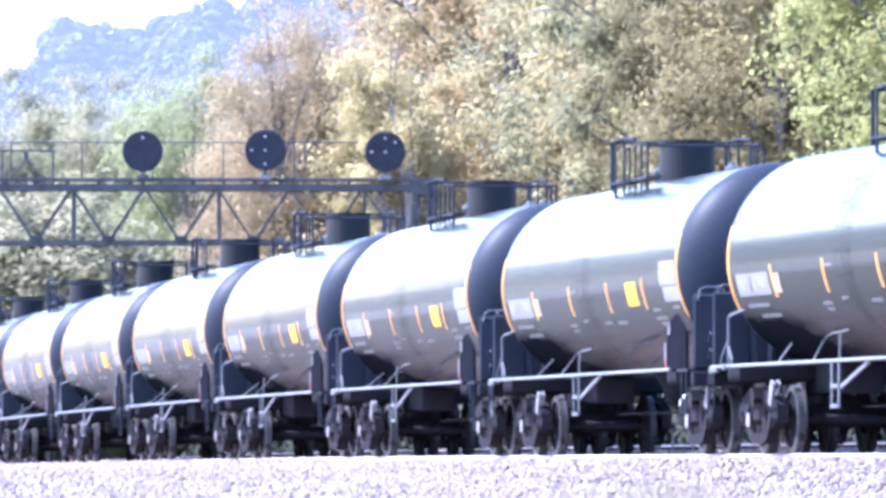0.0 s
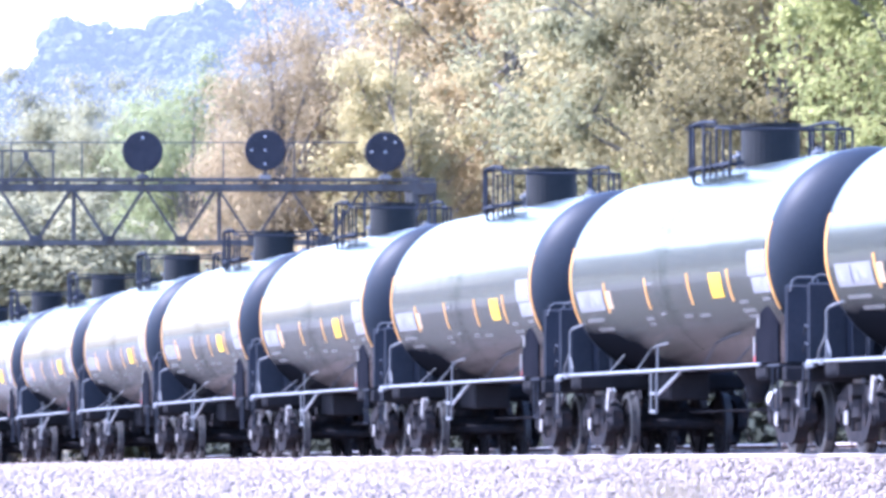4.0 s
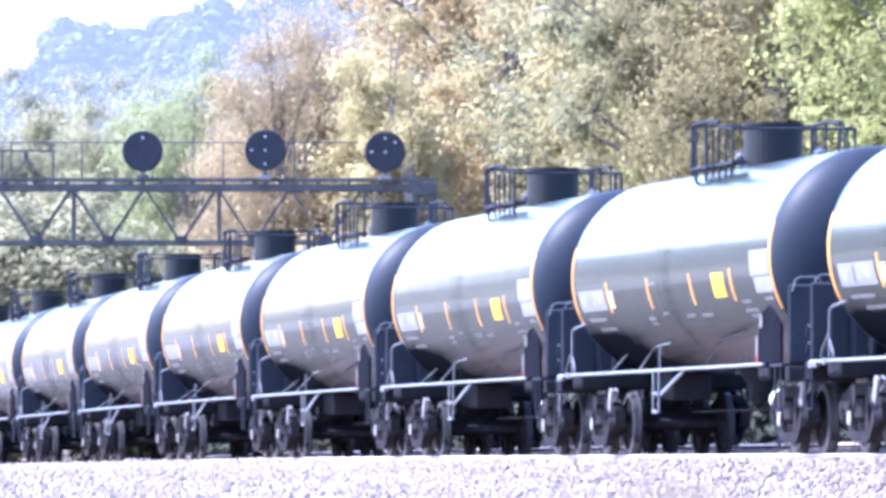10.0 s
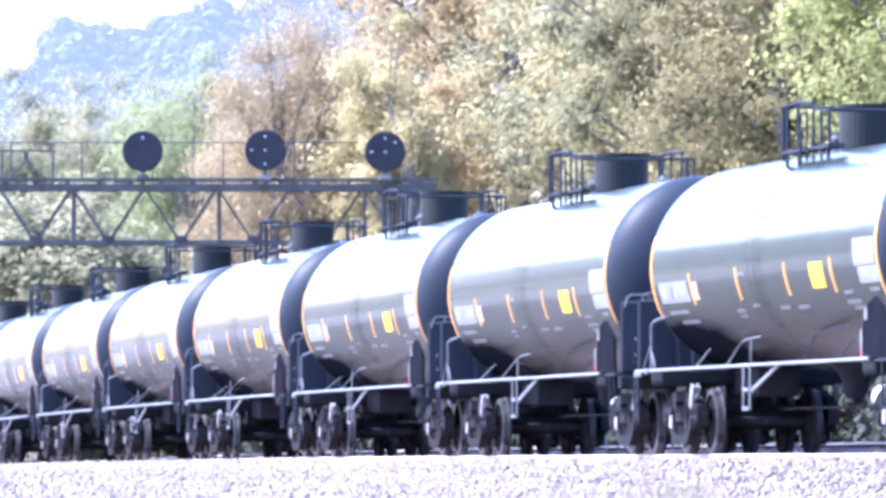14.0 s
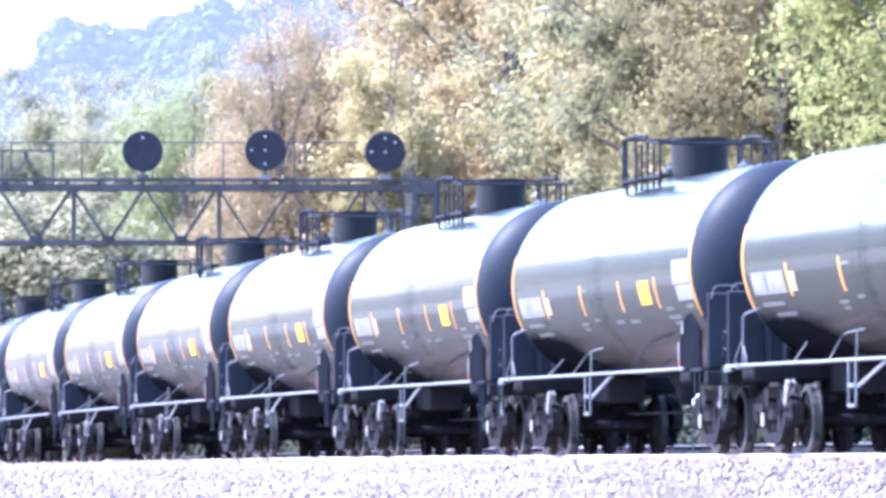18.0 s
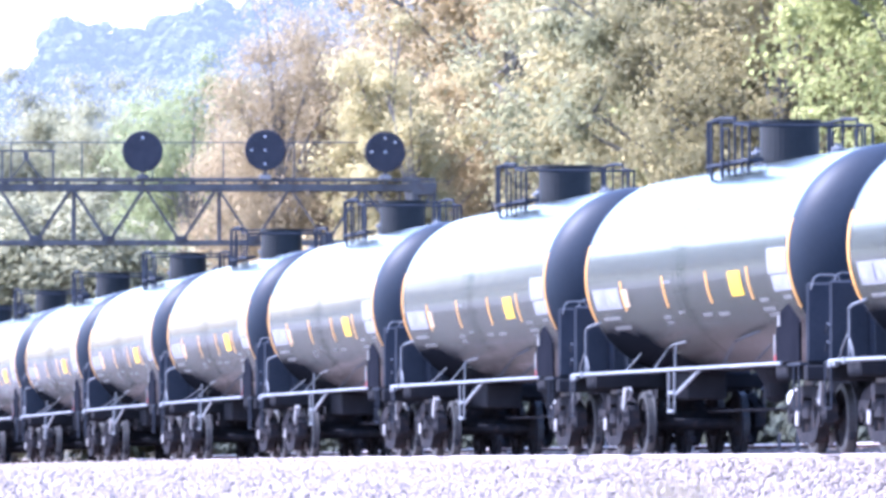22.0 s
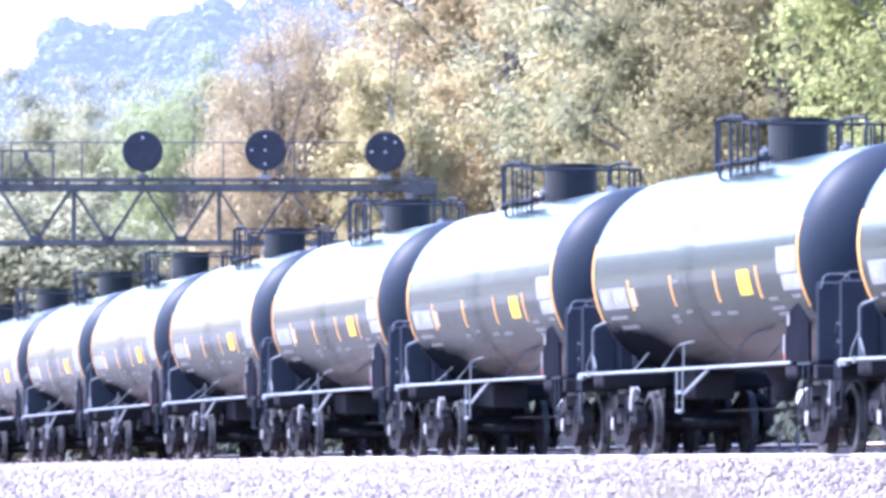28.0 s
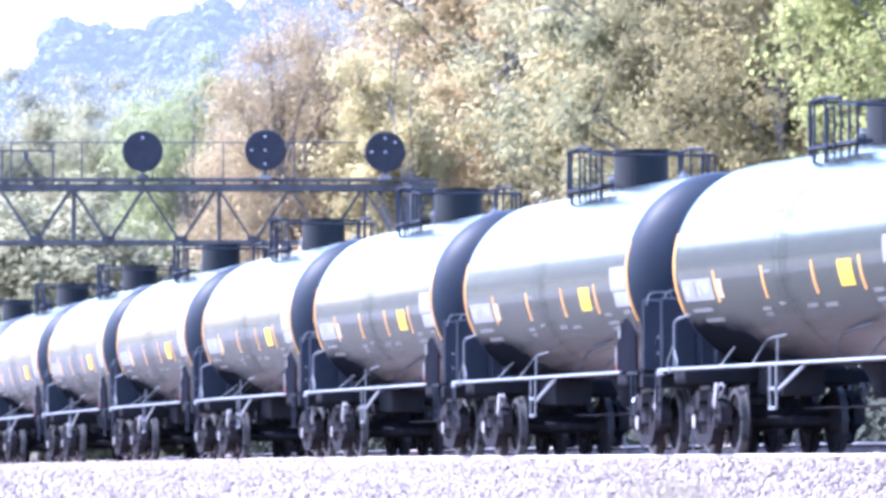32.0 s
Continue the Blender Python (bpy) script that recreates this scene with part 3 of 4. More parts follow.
def add_truck(car, u):
    bm = bmesh.new()
    box(bm, -0.22, 0.22, -1.12, 1.12, 0.42, 0.70, 0.04)
    lathe(bm, [(0.69, 0.36), (0.80, 0.36)], "z", 20)
    for e in (-0.5, 0.5):
        bar(bm, (e, -0.75, 0.42), (e, 0.75, 0.42), 0.10, 0.14)
        for sd in (-0.78, 0.78):
            box(bm, e - 0.06 if e > 0 else e - 0.10, e + 0.10 if e > 0 else e + 0.06, sd - 0.05, sd + 0.05, 0.30, 0.56, 0.015)
    truck = part("truck", bm, M_IRON, car, "grimy two-axle freight truck", at=Matrix.Translation((u, 0, WHEEL_R - 0.457 - RIDE)))
    for sd in (-1, 1):
        part("side_frame", SIDE_FRAME, None, truck, at=Matrix.Translation((0, sd * 1.0, 0)))
        part("spring_nest", SPRINGS, None, truck, "grimy coil springs", at=Matrix.Translation((0, sd * 1.0, 0)))
    for sd in (-1, 1):
        # sunlight put into pale colour: bearing plate, front arm, upper shelf, rear brake shoes
        part("glint_plate", box(bmesh.new(), -0.52, -0.34, *sorted((sd * 1.115, sd * 1.14)), 0.36, 0.56, 0.02), M_GLINT, truck, "pale plate added for a sunlit spot")
        part("frame_arm", bar(bmesh.new(), (1.04, sd * 1.095, 0.98), (0.90, sd * 1.095, 0.66), 0.05, 0.17), M_PALE_STEEL, truck, "arm of the side frame with sunlight put into its pale colour")
        part("arm_hook", bent(bmesh.new(), [(1.15, sd * 1.08, 0.80), (1.36, sd * 1.09, 0.86), (1.48, sd * 1.09, 0.95), (1.32, sd * 1.09, 1.0), (1.16, sd * 1.08, 0.98)], 0.022, 6), M_GREYPIPE, truck)
        part("frame_shelf", box(bmesh.new(), -0.2, 0.3, sd * 1.06 - 0.03, sd * 1.06 + 0.03, 0.92, 0.98, 0.01), M_PALE_STEEL, truck, "shelf of the side frame with sunlight put into its pale colour")
        for ax in (-0.89, 0.89):
            part("brake_shoe", box(bmesh.new(), ax + 0.50, ax + 0.56, sd * 0.78 - 0.045, sd * 0.78 + 0.045, 0.15, 0.27, 0.015), M_IRON, truck)
            part("brake_shoe", bar(bmesh.new(), (ax - 0.53, sd * 0.80, 0.12), (ax - 0.58, sd * 0.80, 0.27), 0.05, 0.16), M_GLINT, truck, "brake shoe with a sunlit spot put into its pale colour")
    for ax in (-0.89, 0.89):
        w = part("wheelset", WHEELSET, None, truck, at=Matrix.Translation((ax, 0, 0.457)))
        for sd in (-1, 1):
            part("bearing", BEARING[sd], None, truck, "grimy bearing cap", at=Matrix.Translation((ax, 0, 0.457)))
    return truck


LAD_Z = (1.7, 2.0, 2.4, 2.75, 3.1, 3.5, 3.85, 4.1)


def valve_bm(u, z):
    bm = lathe(bmesh.new(), [(z - 0.08, 0.07), (z + 0.14, 0.07), (z + 0.15, 0.11), (z + 0.2, 0.11), (z + 0.22, 0.05), (z + 0.27, 0.05)], "z", 14)
    bmesh.ops.translate(bm, verts=bm.verts, vec=(u, 0.55 if u > 0 else -0.3, 0))
    return bm


def tank_car():
    car = tagged(new("tank_car"), "glossy grey tank car with black heads and orange reflective strips", "tank car", "tank cars of the train")
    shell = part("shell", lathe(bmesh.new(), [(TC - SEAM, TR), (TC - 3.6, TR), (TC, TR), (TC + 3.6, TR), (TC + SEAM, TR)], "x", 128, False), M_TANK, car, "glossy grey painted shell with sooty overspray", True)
    for u in (0.0,):
        weld = lathe(bmesh.new(), [(TC + u - 0.02, TR), (TC + u - 0.012, TR + 0.004), (TC + u + 0.012, TR + 0.004), (TC + u + 0.02, TR)], "x", 96, False)
        bmesh.ops.translate(weld, verts=weld.verts, vec=(0, 0, TZ))
        part("weld_seam", weld, M_TANK, car)
    # the shell's own space: axis at its origin; paint reads heights above the rail
    me = shell.data
    me.transform(Matrix.Translation((0, 0, TZ)))
    shell.matrix_basis = Matrix.Identity(4)
    for e in (-1, 1):
        prof = [(TC + e * (SEAM + 0.80 * math.sin(a)), TR * math.cos(a) + 0.0015) for a in np.linspace(0, math.pi / 2, 16)]
        prof[-1] = (prof[-1][0], 0.0005)
        hb = lathe(bmesh.new(), [(TC + e * (SEAM - 0.02), TR + 0.002)] + prof, "x", 64, False)
        bmesh.ops.translate(hb, verts=hb.verts, vec=(0, 0, TZ))
        part("tank_head", hb, M_HEAD, car, "black domed tank head", True)
        for sd in (-1, 1):
            part("seam_strip", arc_patch(TC + e * SEAM - 0.06, TC + e * SEAM + 0.06, 1.98, 3.2, sd, 0.008, 10), M_ORANGE, car, "orange reflective strip")
        # half-height head shield, with a grab rail over it
        bm = bmesh.new()
        x0, x1 = sorted((e * 8.28, e * 8.36))
        vs = [(-0.8, 1.05), (0.8, 1.05), (0.8, 1.85), (0.6, 2.2), (-0.6, 2.2), (-0.8, 1.85)]
        fa, fb = [bm.verts.new((x0, y, z)) for y, z in vs], [bm.verts.new((x1, y, z)) for y, z in vs]
        bm.faces.new(fa), bm.faces.new(fb[::-1])
        for i in range(6):
            bm.faces.new((fa[i], fa[(i + 1) % 6], fb[(i + 1) % 6], fb[i]))
        bmesh.ops.recalc_face_normals(bm, faces=bm.faces)
        for y in (-0.6, 0.0, 0.6):
            box(bm, min(e * 8.05, e * 8.28), max(e * 8.05, e * 8.28), y - 0.03, y + 0.03, 1.05, 1.7)
        part("head_shield", bm, M_BLACK, car, "black half-height steel head shield")
        for sd in (-1, 1):
            panel = part("end_panel", box(bmesh.new(), *sorted((e * 8.36, e * 8.42)), *sorted((sd * 0.86, sd * 1.42)), 1.2, 2.3, 0.03), M_BLACK, car, "black end panel beside the tank head")
            part("grab_rail", bent(bmesh.new(), [(e * 8.44, sd * 0.93, 2.2), (e * 8.44, sd * 0.97, 2.37), (e * 8.44, sd * 1.05, 2.4), (e * 8.44, sd * 1.25, 2.4), (e * 8.44, sd * 1.32, 2.36), (e * 8.44, sd * 1.36, 2.2)], 0.014), M_GREYPIPE, panel, "dull grey grab rail")
        # stub sill, bolster, platform, coupler
        bm = bmesh.new()
        box(bm, *sorted((e * 5.0, e * 8.5)), -0.32, 0.32, 0.80, 1.25, 0.03)
        box(bm, *sorted((e * 8.35, e * 8.55)), -1.45, 1.45, 0.95, 1.16, 0.02)
        part("stub_sill", bm, M_UNDER, car, "black end sill")
        bm = bmesh.new()
        box(bm, e * TRUCK_U - 0.35, e * TRUCK_U + 0.35, -1.45, 1.45, 0.98, 1.22, 0.03)
        part("bolster", bm, M_UNDER, car, "black saddle bolster")
        bm = bmesh.new()
        box(bm, *sorted((e * 8.5, e * 8.85)), -0.09, 0.09, 0.74, 0.96, 0.03)
        box(bm, *sorted((e * 8.80, e * 9.07)), -0.17, 0.15, 0.70, 1.0, 0.05)
        part("coupler", bm, M_IRON, car, "rusty knuckle coupler")
        bm = bmesh.new()
        bent(bm, [(e * 8.45, 0.35, 0.85), (e * 8.7, 0.42, 0.55), (e * 8.95, 0.36, 0.5), (e * 9.06, 0.2, 0.6)], 0.03)
        part("air_hose", bm, M_BLACK, car, "black rubber air hose")
        # the sill-level end platforms
        part("end_platform", box(bmesh.new(), *sorted((e * 7.55, e * 8.36)), -1.5, 1.5, 1.165, 1.20, 0.005), M_BLACK, car, "dark end platform grating")
        for sd in (-1, 1):
            # corner stand and sill steps
            if e < 0:
                stand = part("corner_handrail", bent(bmesh.new(), [(-6.5, sd * 1.60, 1.2), (-6.5, sd * 1.60, 1.88), (-6.45, sd * 1.57, 1.93), (-6.25, sd * 1.42, 2.0)], 0.022), M_GREYPIPE, car, "dull grey corner handrail")
                part("strut", bent(bmesh.new(), [(-6.5, sd * 1.60, 1.58), (-6.95, sd * 1.60, 1.34), (-7.05, sd * 1.60, 1.2)], 0.018), M_GREYPIPE, stand)
                part("strut", bent(bmesh.new(), [(-6.52, sd * 1.60, 1.5), (-6.3, sd * 1.60, 1.3), (-6.28, sd * 1.60, 1.2)], 0.018), M_GREYPIPE, stand)
                for z in (1.42, 1.66):
                    part("rung", bent(bmesh.new(), [(-7.74, sd * 1.56, z), (-8.0, sd * 1.54, z + 0.05), (-8.28, sd * 1.5, z - 0.08)], 0.014), M_BLACK, stand)
                for u, z in ((-6.75, 1.2), (-7.3, 1.17), (-7.55, 1.16)):
                    part("pipe_clamp", box(bmesh.new(), u - 0.09, u + 0.09, sd * 1.6 - 0.035, sd * 1.6 + 0.035, z - 0.05, z + 0.035, 0.012), M_GREYPIPE, stand)
            part("sill_step", bent(bmesh.new(), [(e * 8.3, sd * 1.5, 1.16), (e * 8.3, sd * 1.5, 0.56), (e * 7.95, sd * 1.5, 0.56), (e * 7.95, sd * 1.5, 1.16)], 0.016), M_BLACK, car)
    # black equipment plate with red and white tape at the leading end
    for sd in (-1, 1):
        bm = bmesh.new()
        vs = [(6.72, 1.22), (8.3, 1.22), (8.3, 1.75), (7.55, 2.02), (7.1, 1.93), (6.86, 1.72)]
        fa, fb = [bm.verts.new((u, sd * 1.50, z)) for u, z in vs], [bm.verts.new((u, sd * 1.46, z)) for u, z in vs]
        bm.faces.new(fa), bm.faces.new(fb[::-1])
        for i in range(6):
            bm.faces.new((fa[i], fa[(i + 1) % 6], fb[(i + 1) % 6], fb[i]))
        bmesh.ops.recalc_face_normals(bm, faces=bm.faces)
        plate = part("side_plate", bm, M_PLATE, car, "black steel side plate")
        part("red_tape", box(bmesh.new(), 6.76, 6.82, *sorted((sd * 1.502, sd * 1.51)), 1.24, 1.52), M_RED, plate, "red reflective tape")
        part("white_tape", box(bmesh.new(), 6.745, 6.835, *sorted((sd * 1.511, sd * 1.516)), 1.33, 1.60), M_WHITE, plate, "white reflective tape")
        part("notice", box(bmesh.new(), 6.95, 7.1, *sorted((sd * 1.502, sd * 1.508)), 1.72, 1.88), M_FAINT, plate, "faded notice")
        # long side rail of pipe, its posts and braces
        part("side_rail", bent(bmesh.new(), [(-7.62, sd * 1.60, 1.2), (7.62, sd * 1.60, 1.2)], 0.023, 10), M_PIPE, car, "galvanised pipe along the side")
        for k, way in enumerate((((-3.38, 1.60, 1.2), (-5.0, 1.03, 1.50)), ((-1.26, 1.60, 1.2), (-2.7, 1.07, 1.56), (-2.2, 1.10, 1.60), (-1.1, 1.13, 1.63)),
                                 ((3.65, 1.60, 1.2), (2.1, 1.08, 1.57), (2.9, 1.13, 1.63), (4.4, 1.19, 1.70)), ((5.75, 1.60, 1.2), (4.3, 1.02, 1.51)))):
            part("brace", bent(bmesh.new(), [(a, sd * b, c) for a, b, c in way], 0.014), M_GREYPIPE if k < 2 else M_BLACK, car)
        part("step_bracket", bent(bmesh.new(), [(0.42, sd * 1.61, 1.2), (0.42, sd * 1.61, 1.4), (0.40, sd * 1.60, 1.56)], 0.015), M_GREYPIPE, car)
        for u in (-5.9, 5.9):
            part("sill_bracket", bar(bmesh.new(), (u, sd * 0.9, 1.2), (u, sd * 1.6, 1.2), 0.06, 0.04), M_BLACK, car)
        # hanging step at mid length, and the ladder above it
        step = bmesh.new()
        for u in (-0.02, 0.40):
            bar(step, (u, sd * 1.62, 0.58), (u, sd * 1.62, 1.2), 0.05, 0.02)
        for z in (0.59, 0.86):
            bar(step, (-0.02, sd * 1.62, z), (0.40, sd * 1.62, z), 0.05, 0.05)
        bar(step, (0.42, sd * 1.60, 0.84), (1.95, sd * 1.56, 1.18), 0.03, 0.05)
        part("hanging_step", step, M_GREYPIPE, car, "dull grey hanging step with a brace")
        ladder = part("ladder", bent(bmesh.new(), [Vector((-0.02, sd * 1.62, 1.2))] + [on_shell(-0.02, z, sd, 0.05) for z in LAD_Z], 0.0035, 6), M_TANK, car, "grey ladder up the shell")
        part("stile", bent(bmesh.new(), [Vector((0.40, sd * 1.62, 1.2))] + [on_shell(0.40, z, sd, 0.05) for z in LAD_Z], 0.0035, 6), M_TANK, ladder)
        for z in (1.45, 1.75, 2.05, 2.36, 2.68, 3.0, 3.3, 3.6, 3.88, 4.08):
            o = on_shell(0, z, sd, 0.07) if z > 1.7 else Vector((0, sd * 1.5, z))
            part("rung", RUNG, None, ladder, at=Matrix.Translation((0, o.y, o.z)))
        # markings
        for u in (-4.2, -1.03, 2.12, 4.95):
            part("reflective_strip", arc_patch(u - 0.06, u + 0.06, 2.14, 2.60, sd), M_ORANGE, car, "orange reflective strip")
        part("yellow_panel", arc_patch(3.66, 4.46, 2.21, 2.56, sd), M_YELLOW, car, "yellow reflective panel")
        wp = part("marking_panel", arc_patch(-6.45, -4.42, 2.19, 2.50, sd), M_WHITE, car, "white panel with dark reporting marks")
        for u, w, z0, z1 in ((-6.12, 0.2, 2.27, 2.42), (-5.3, 0.14, 2.25, 2.40), (-4.9, 0.22, 2.28, 2.44)):
            part("mark", arc_patch(u - w, u + w, z0, z1, sd, 0.009), M_DATA, wp)
        part("mark", arc_patch(-5.66, -5.52, 2.24, 2.46, sd, 0.009), M_LETTER, wp, "dark mark")
        part("peach_panel", arc_patch(-4.12, -3.78, 2.20, 2.47, sd), M_PEACH, car, "peach-coloured reflective panel")
        part("tick", arc_patch(-0.94, -0.5, 2.49, 2.53, sd), M_FAINT, car, "pale stencilled tick")
        cp = part("certificate_panel", arc_patch(6.35, 7.55, 2.46, 2.82, sd), M_WHITE, car, "white data panel with fine print")
        part("lower_panel", arc_patch(6.5, 7.6, 2.22, 2.44, sd), M_DATA, cp, "weathered grey lower data panel")
        for z, u1 in ((2.53, 7.3), (2.62, 7.1), (2.72, 7.4)):
            part("print_line", arc_patch(6.55, u1, z - 0.016, z + 0.016, sd, 0.009), M_DATA, cp)
        for u0, u1, z in ((-6.2, -4.9, 2.05), (-5.7, -4.5, 1.90), (-1.65, -1.15, 2.0), (-1.6, -1.2, 1.92), (-0.45, -0.1, 2.05), (1.15, 1.75, 1.99), (2.25, 2.95, 1.98), (5.35, 5.9, 2.12), (5.3, 6.1, 1.99), (5.5, 6.2, 1.91), (6.9, 7.4, 2.13)):
            part("stencil_line", arc_patch(u0, u1, z - 0.024, z + 0.024, sd), M_FAINT, car, "pale stencilled line")
    # top platform: grating, housing, rails
    ZP = TZ + TR - 0.02
    below = set(car.children)
    bm = bmesh.new()
    box(bm, -1.5, 1.5, -0.95, -0.72, ZP - 0.02, ZP + 0.03)
    box(bm, -1.5, 1.5, 0.72, 0.95, ZP - 0.02, ZP + 0.03)
    for u in (-1.3, 1.3):
        for sd in (-1, 1):
            rod(bm, (u, sd * 0.9, ZP - 0.38), (u, sd * 0.9, ZP), 0.03, 6)
    part("walkway", bm, M_BLACK, car, "black top walkway grating")
    bm = lathe(bmesh.new(), [(ZP - 0.05, 0.0), (ZP - 0.05, 0.44), (ZP + 0.60, 0.44), (ZP + 0.60, 0.0)], "z", 32)
    housing = part("valve_housing", bm, M_HOUSING, car, "black cylindrical valve housing")
    part("lid", lathe(bmesh.new(), [(ZP + 0.602, 0.0), (ZP + 0.602, 0.46), (ZP + 0.64, 0.46), (ZP + 0.64, 0.0)], "z", 32), M_HOUSING, housing)
    for sd in (-1, 1):
        rb = bmesh.new()
        bent(rb, [(-1.45, sd * 0.92, ZP - 0.1), (-1.45, sd * 0.92, ZP + 0.66), (-0.5, sd * 0.92, ZP + 0.68), (0.45, sd * 0.92, ZP + 0.64)], 0.03)
        part("top_rail", rb, M_BLACK, car, "black safety rail")
        part("lower_rail", bent(bmesh.new(), [(0.45, sd * 0.92, ZP + 0.56), (1.45, sd * 0.92, ZP + 0.50), (1.45, sd * 0.92, ZP)], 0.022), M_BLACK, car, "black safety rail")
        for u in (-1.2, -0.5, 0.45, 0.95):
            part("rail_post", bar(bmesh.new(), (u, sd * 0.92, ZP - 0.25), (u, sd * 0.92, ZP + (0.66 if u < 0.5 else 0.53)), 0.05, 0.03), M_BLACK, car)
        part("ladder_hoop", bent(bmesh.new(), [(-0.02, sd * 1.0, ZP - 0.2), (-0.02, sd * 1.0, ZP + 0.5), (0.40, sd * 1.0, ZP + 0.5), (0.40, sd * 1.0, ZP - 0.2)], 0.018), M_BLACK, car)
    for u in (-1.45, 1.45):
        part("end_rail", rod(bmesh.new(), (u, -0.92, ZP + (0.66 if u < 0 else 0.50)), (u, 0.92, ZP + (0.66 if u < 0 else 0.50)), 0.022), M_BLACK, car)
        part("relief_valve", valve_bm(u * 0.55, ZP), M_GREYPIPE, car, "dusty relief valve")
    # bottom outlet and brake gear
    for o in set(car.children) - below:
        o.location = (TC, 0.12, 0)
    part("bottom_outlet", lathe(bmesh.new(), [(0.72, 0.10), (0.80, 0.16), (1.0, 0.2), (1.22, 0.34)], "z", 16), M_UNDER, car)
    bm = lathe(bmesh.new(), [(-0.55, 0.02), (-0.5, 0.19), (0.5, 0.19), (0.55, 0.02)], "x", 16)
    part("air_reservoir", bm, M_STEEL, car, "pale steel air reservoir", True, Matrix.Translation((4.7, 0.7, 0.75)))
    part("brake_rod", bent(bmesh.new(), [(-5.6, 0.15, 0.62), (4.9, 0.15, 0.62)], 0.02), M_IRON, car)
    part("brake_cylinder", lathe(bmesh.new(), [(-0.28, 0.02), (-0.28, 0.16), (0.2, 0.16), (0.3, 0.05), (0.6, 0.04)], "x", 16), M_STEEL, car, "", True, Matrix.Translation((5.1, -0.75, 0.72)))
    for u in (-TRUCK_U, TRUCK_U):
        add_truck(car, u)
    return car


RUNG = mesh_of("rung", rod(bmesh.new(), (-0.02, 0, 0), (0.40, 0, 0), 0.008, 6), M_TANK)
CARS = [tank_car()]
FIRST, LAST = -1, 18                   # cars by their order from the one whose panel stands at s = 0 at the start
for i in range(FIRST + 1, LAST + 1):
    CARS.append(copy_thing(CARS[0], Matrix.Identity(4)))

# distance run, in car lengths past an even pace of one length in three seconds
GAIN = ((0, 0.0), (6, 0.010), (9, 0.013), (13, 0.026), (19, 0.059), (23, 0.086), (28, 0.112), (32, 0.125))


def run(t):
    return LEN * (t / 3.0 + np.interp(t, [g[0] for g in GAIN], [g[1] for g in GAIN]))


def car_pose(i, t):
    c = run(t) - LEN * i - 4.1
    a, b = on_line(c - TRUCK_U), on_line(c + TRUCK_U)
    d = (b - a).normalized()
    m = d.to_track_quat("X", "Z").to_matrix().to_4x4()
    m.translation = (a + b) / 2 + Vector((0, 0, RIDE))
    return m


for i, car in zip(range(FIRST, LAST + 1), CARS):
    car.matrix_basis = car_pose(i, 0)


# ---- signal bridge ----
BY, BX0, BX1 = 268.0, -24.65, -0.25       # distance, ends
BZ0, BZ1 = 5.33, 7.18


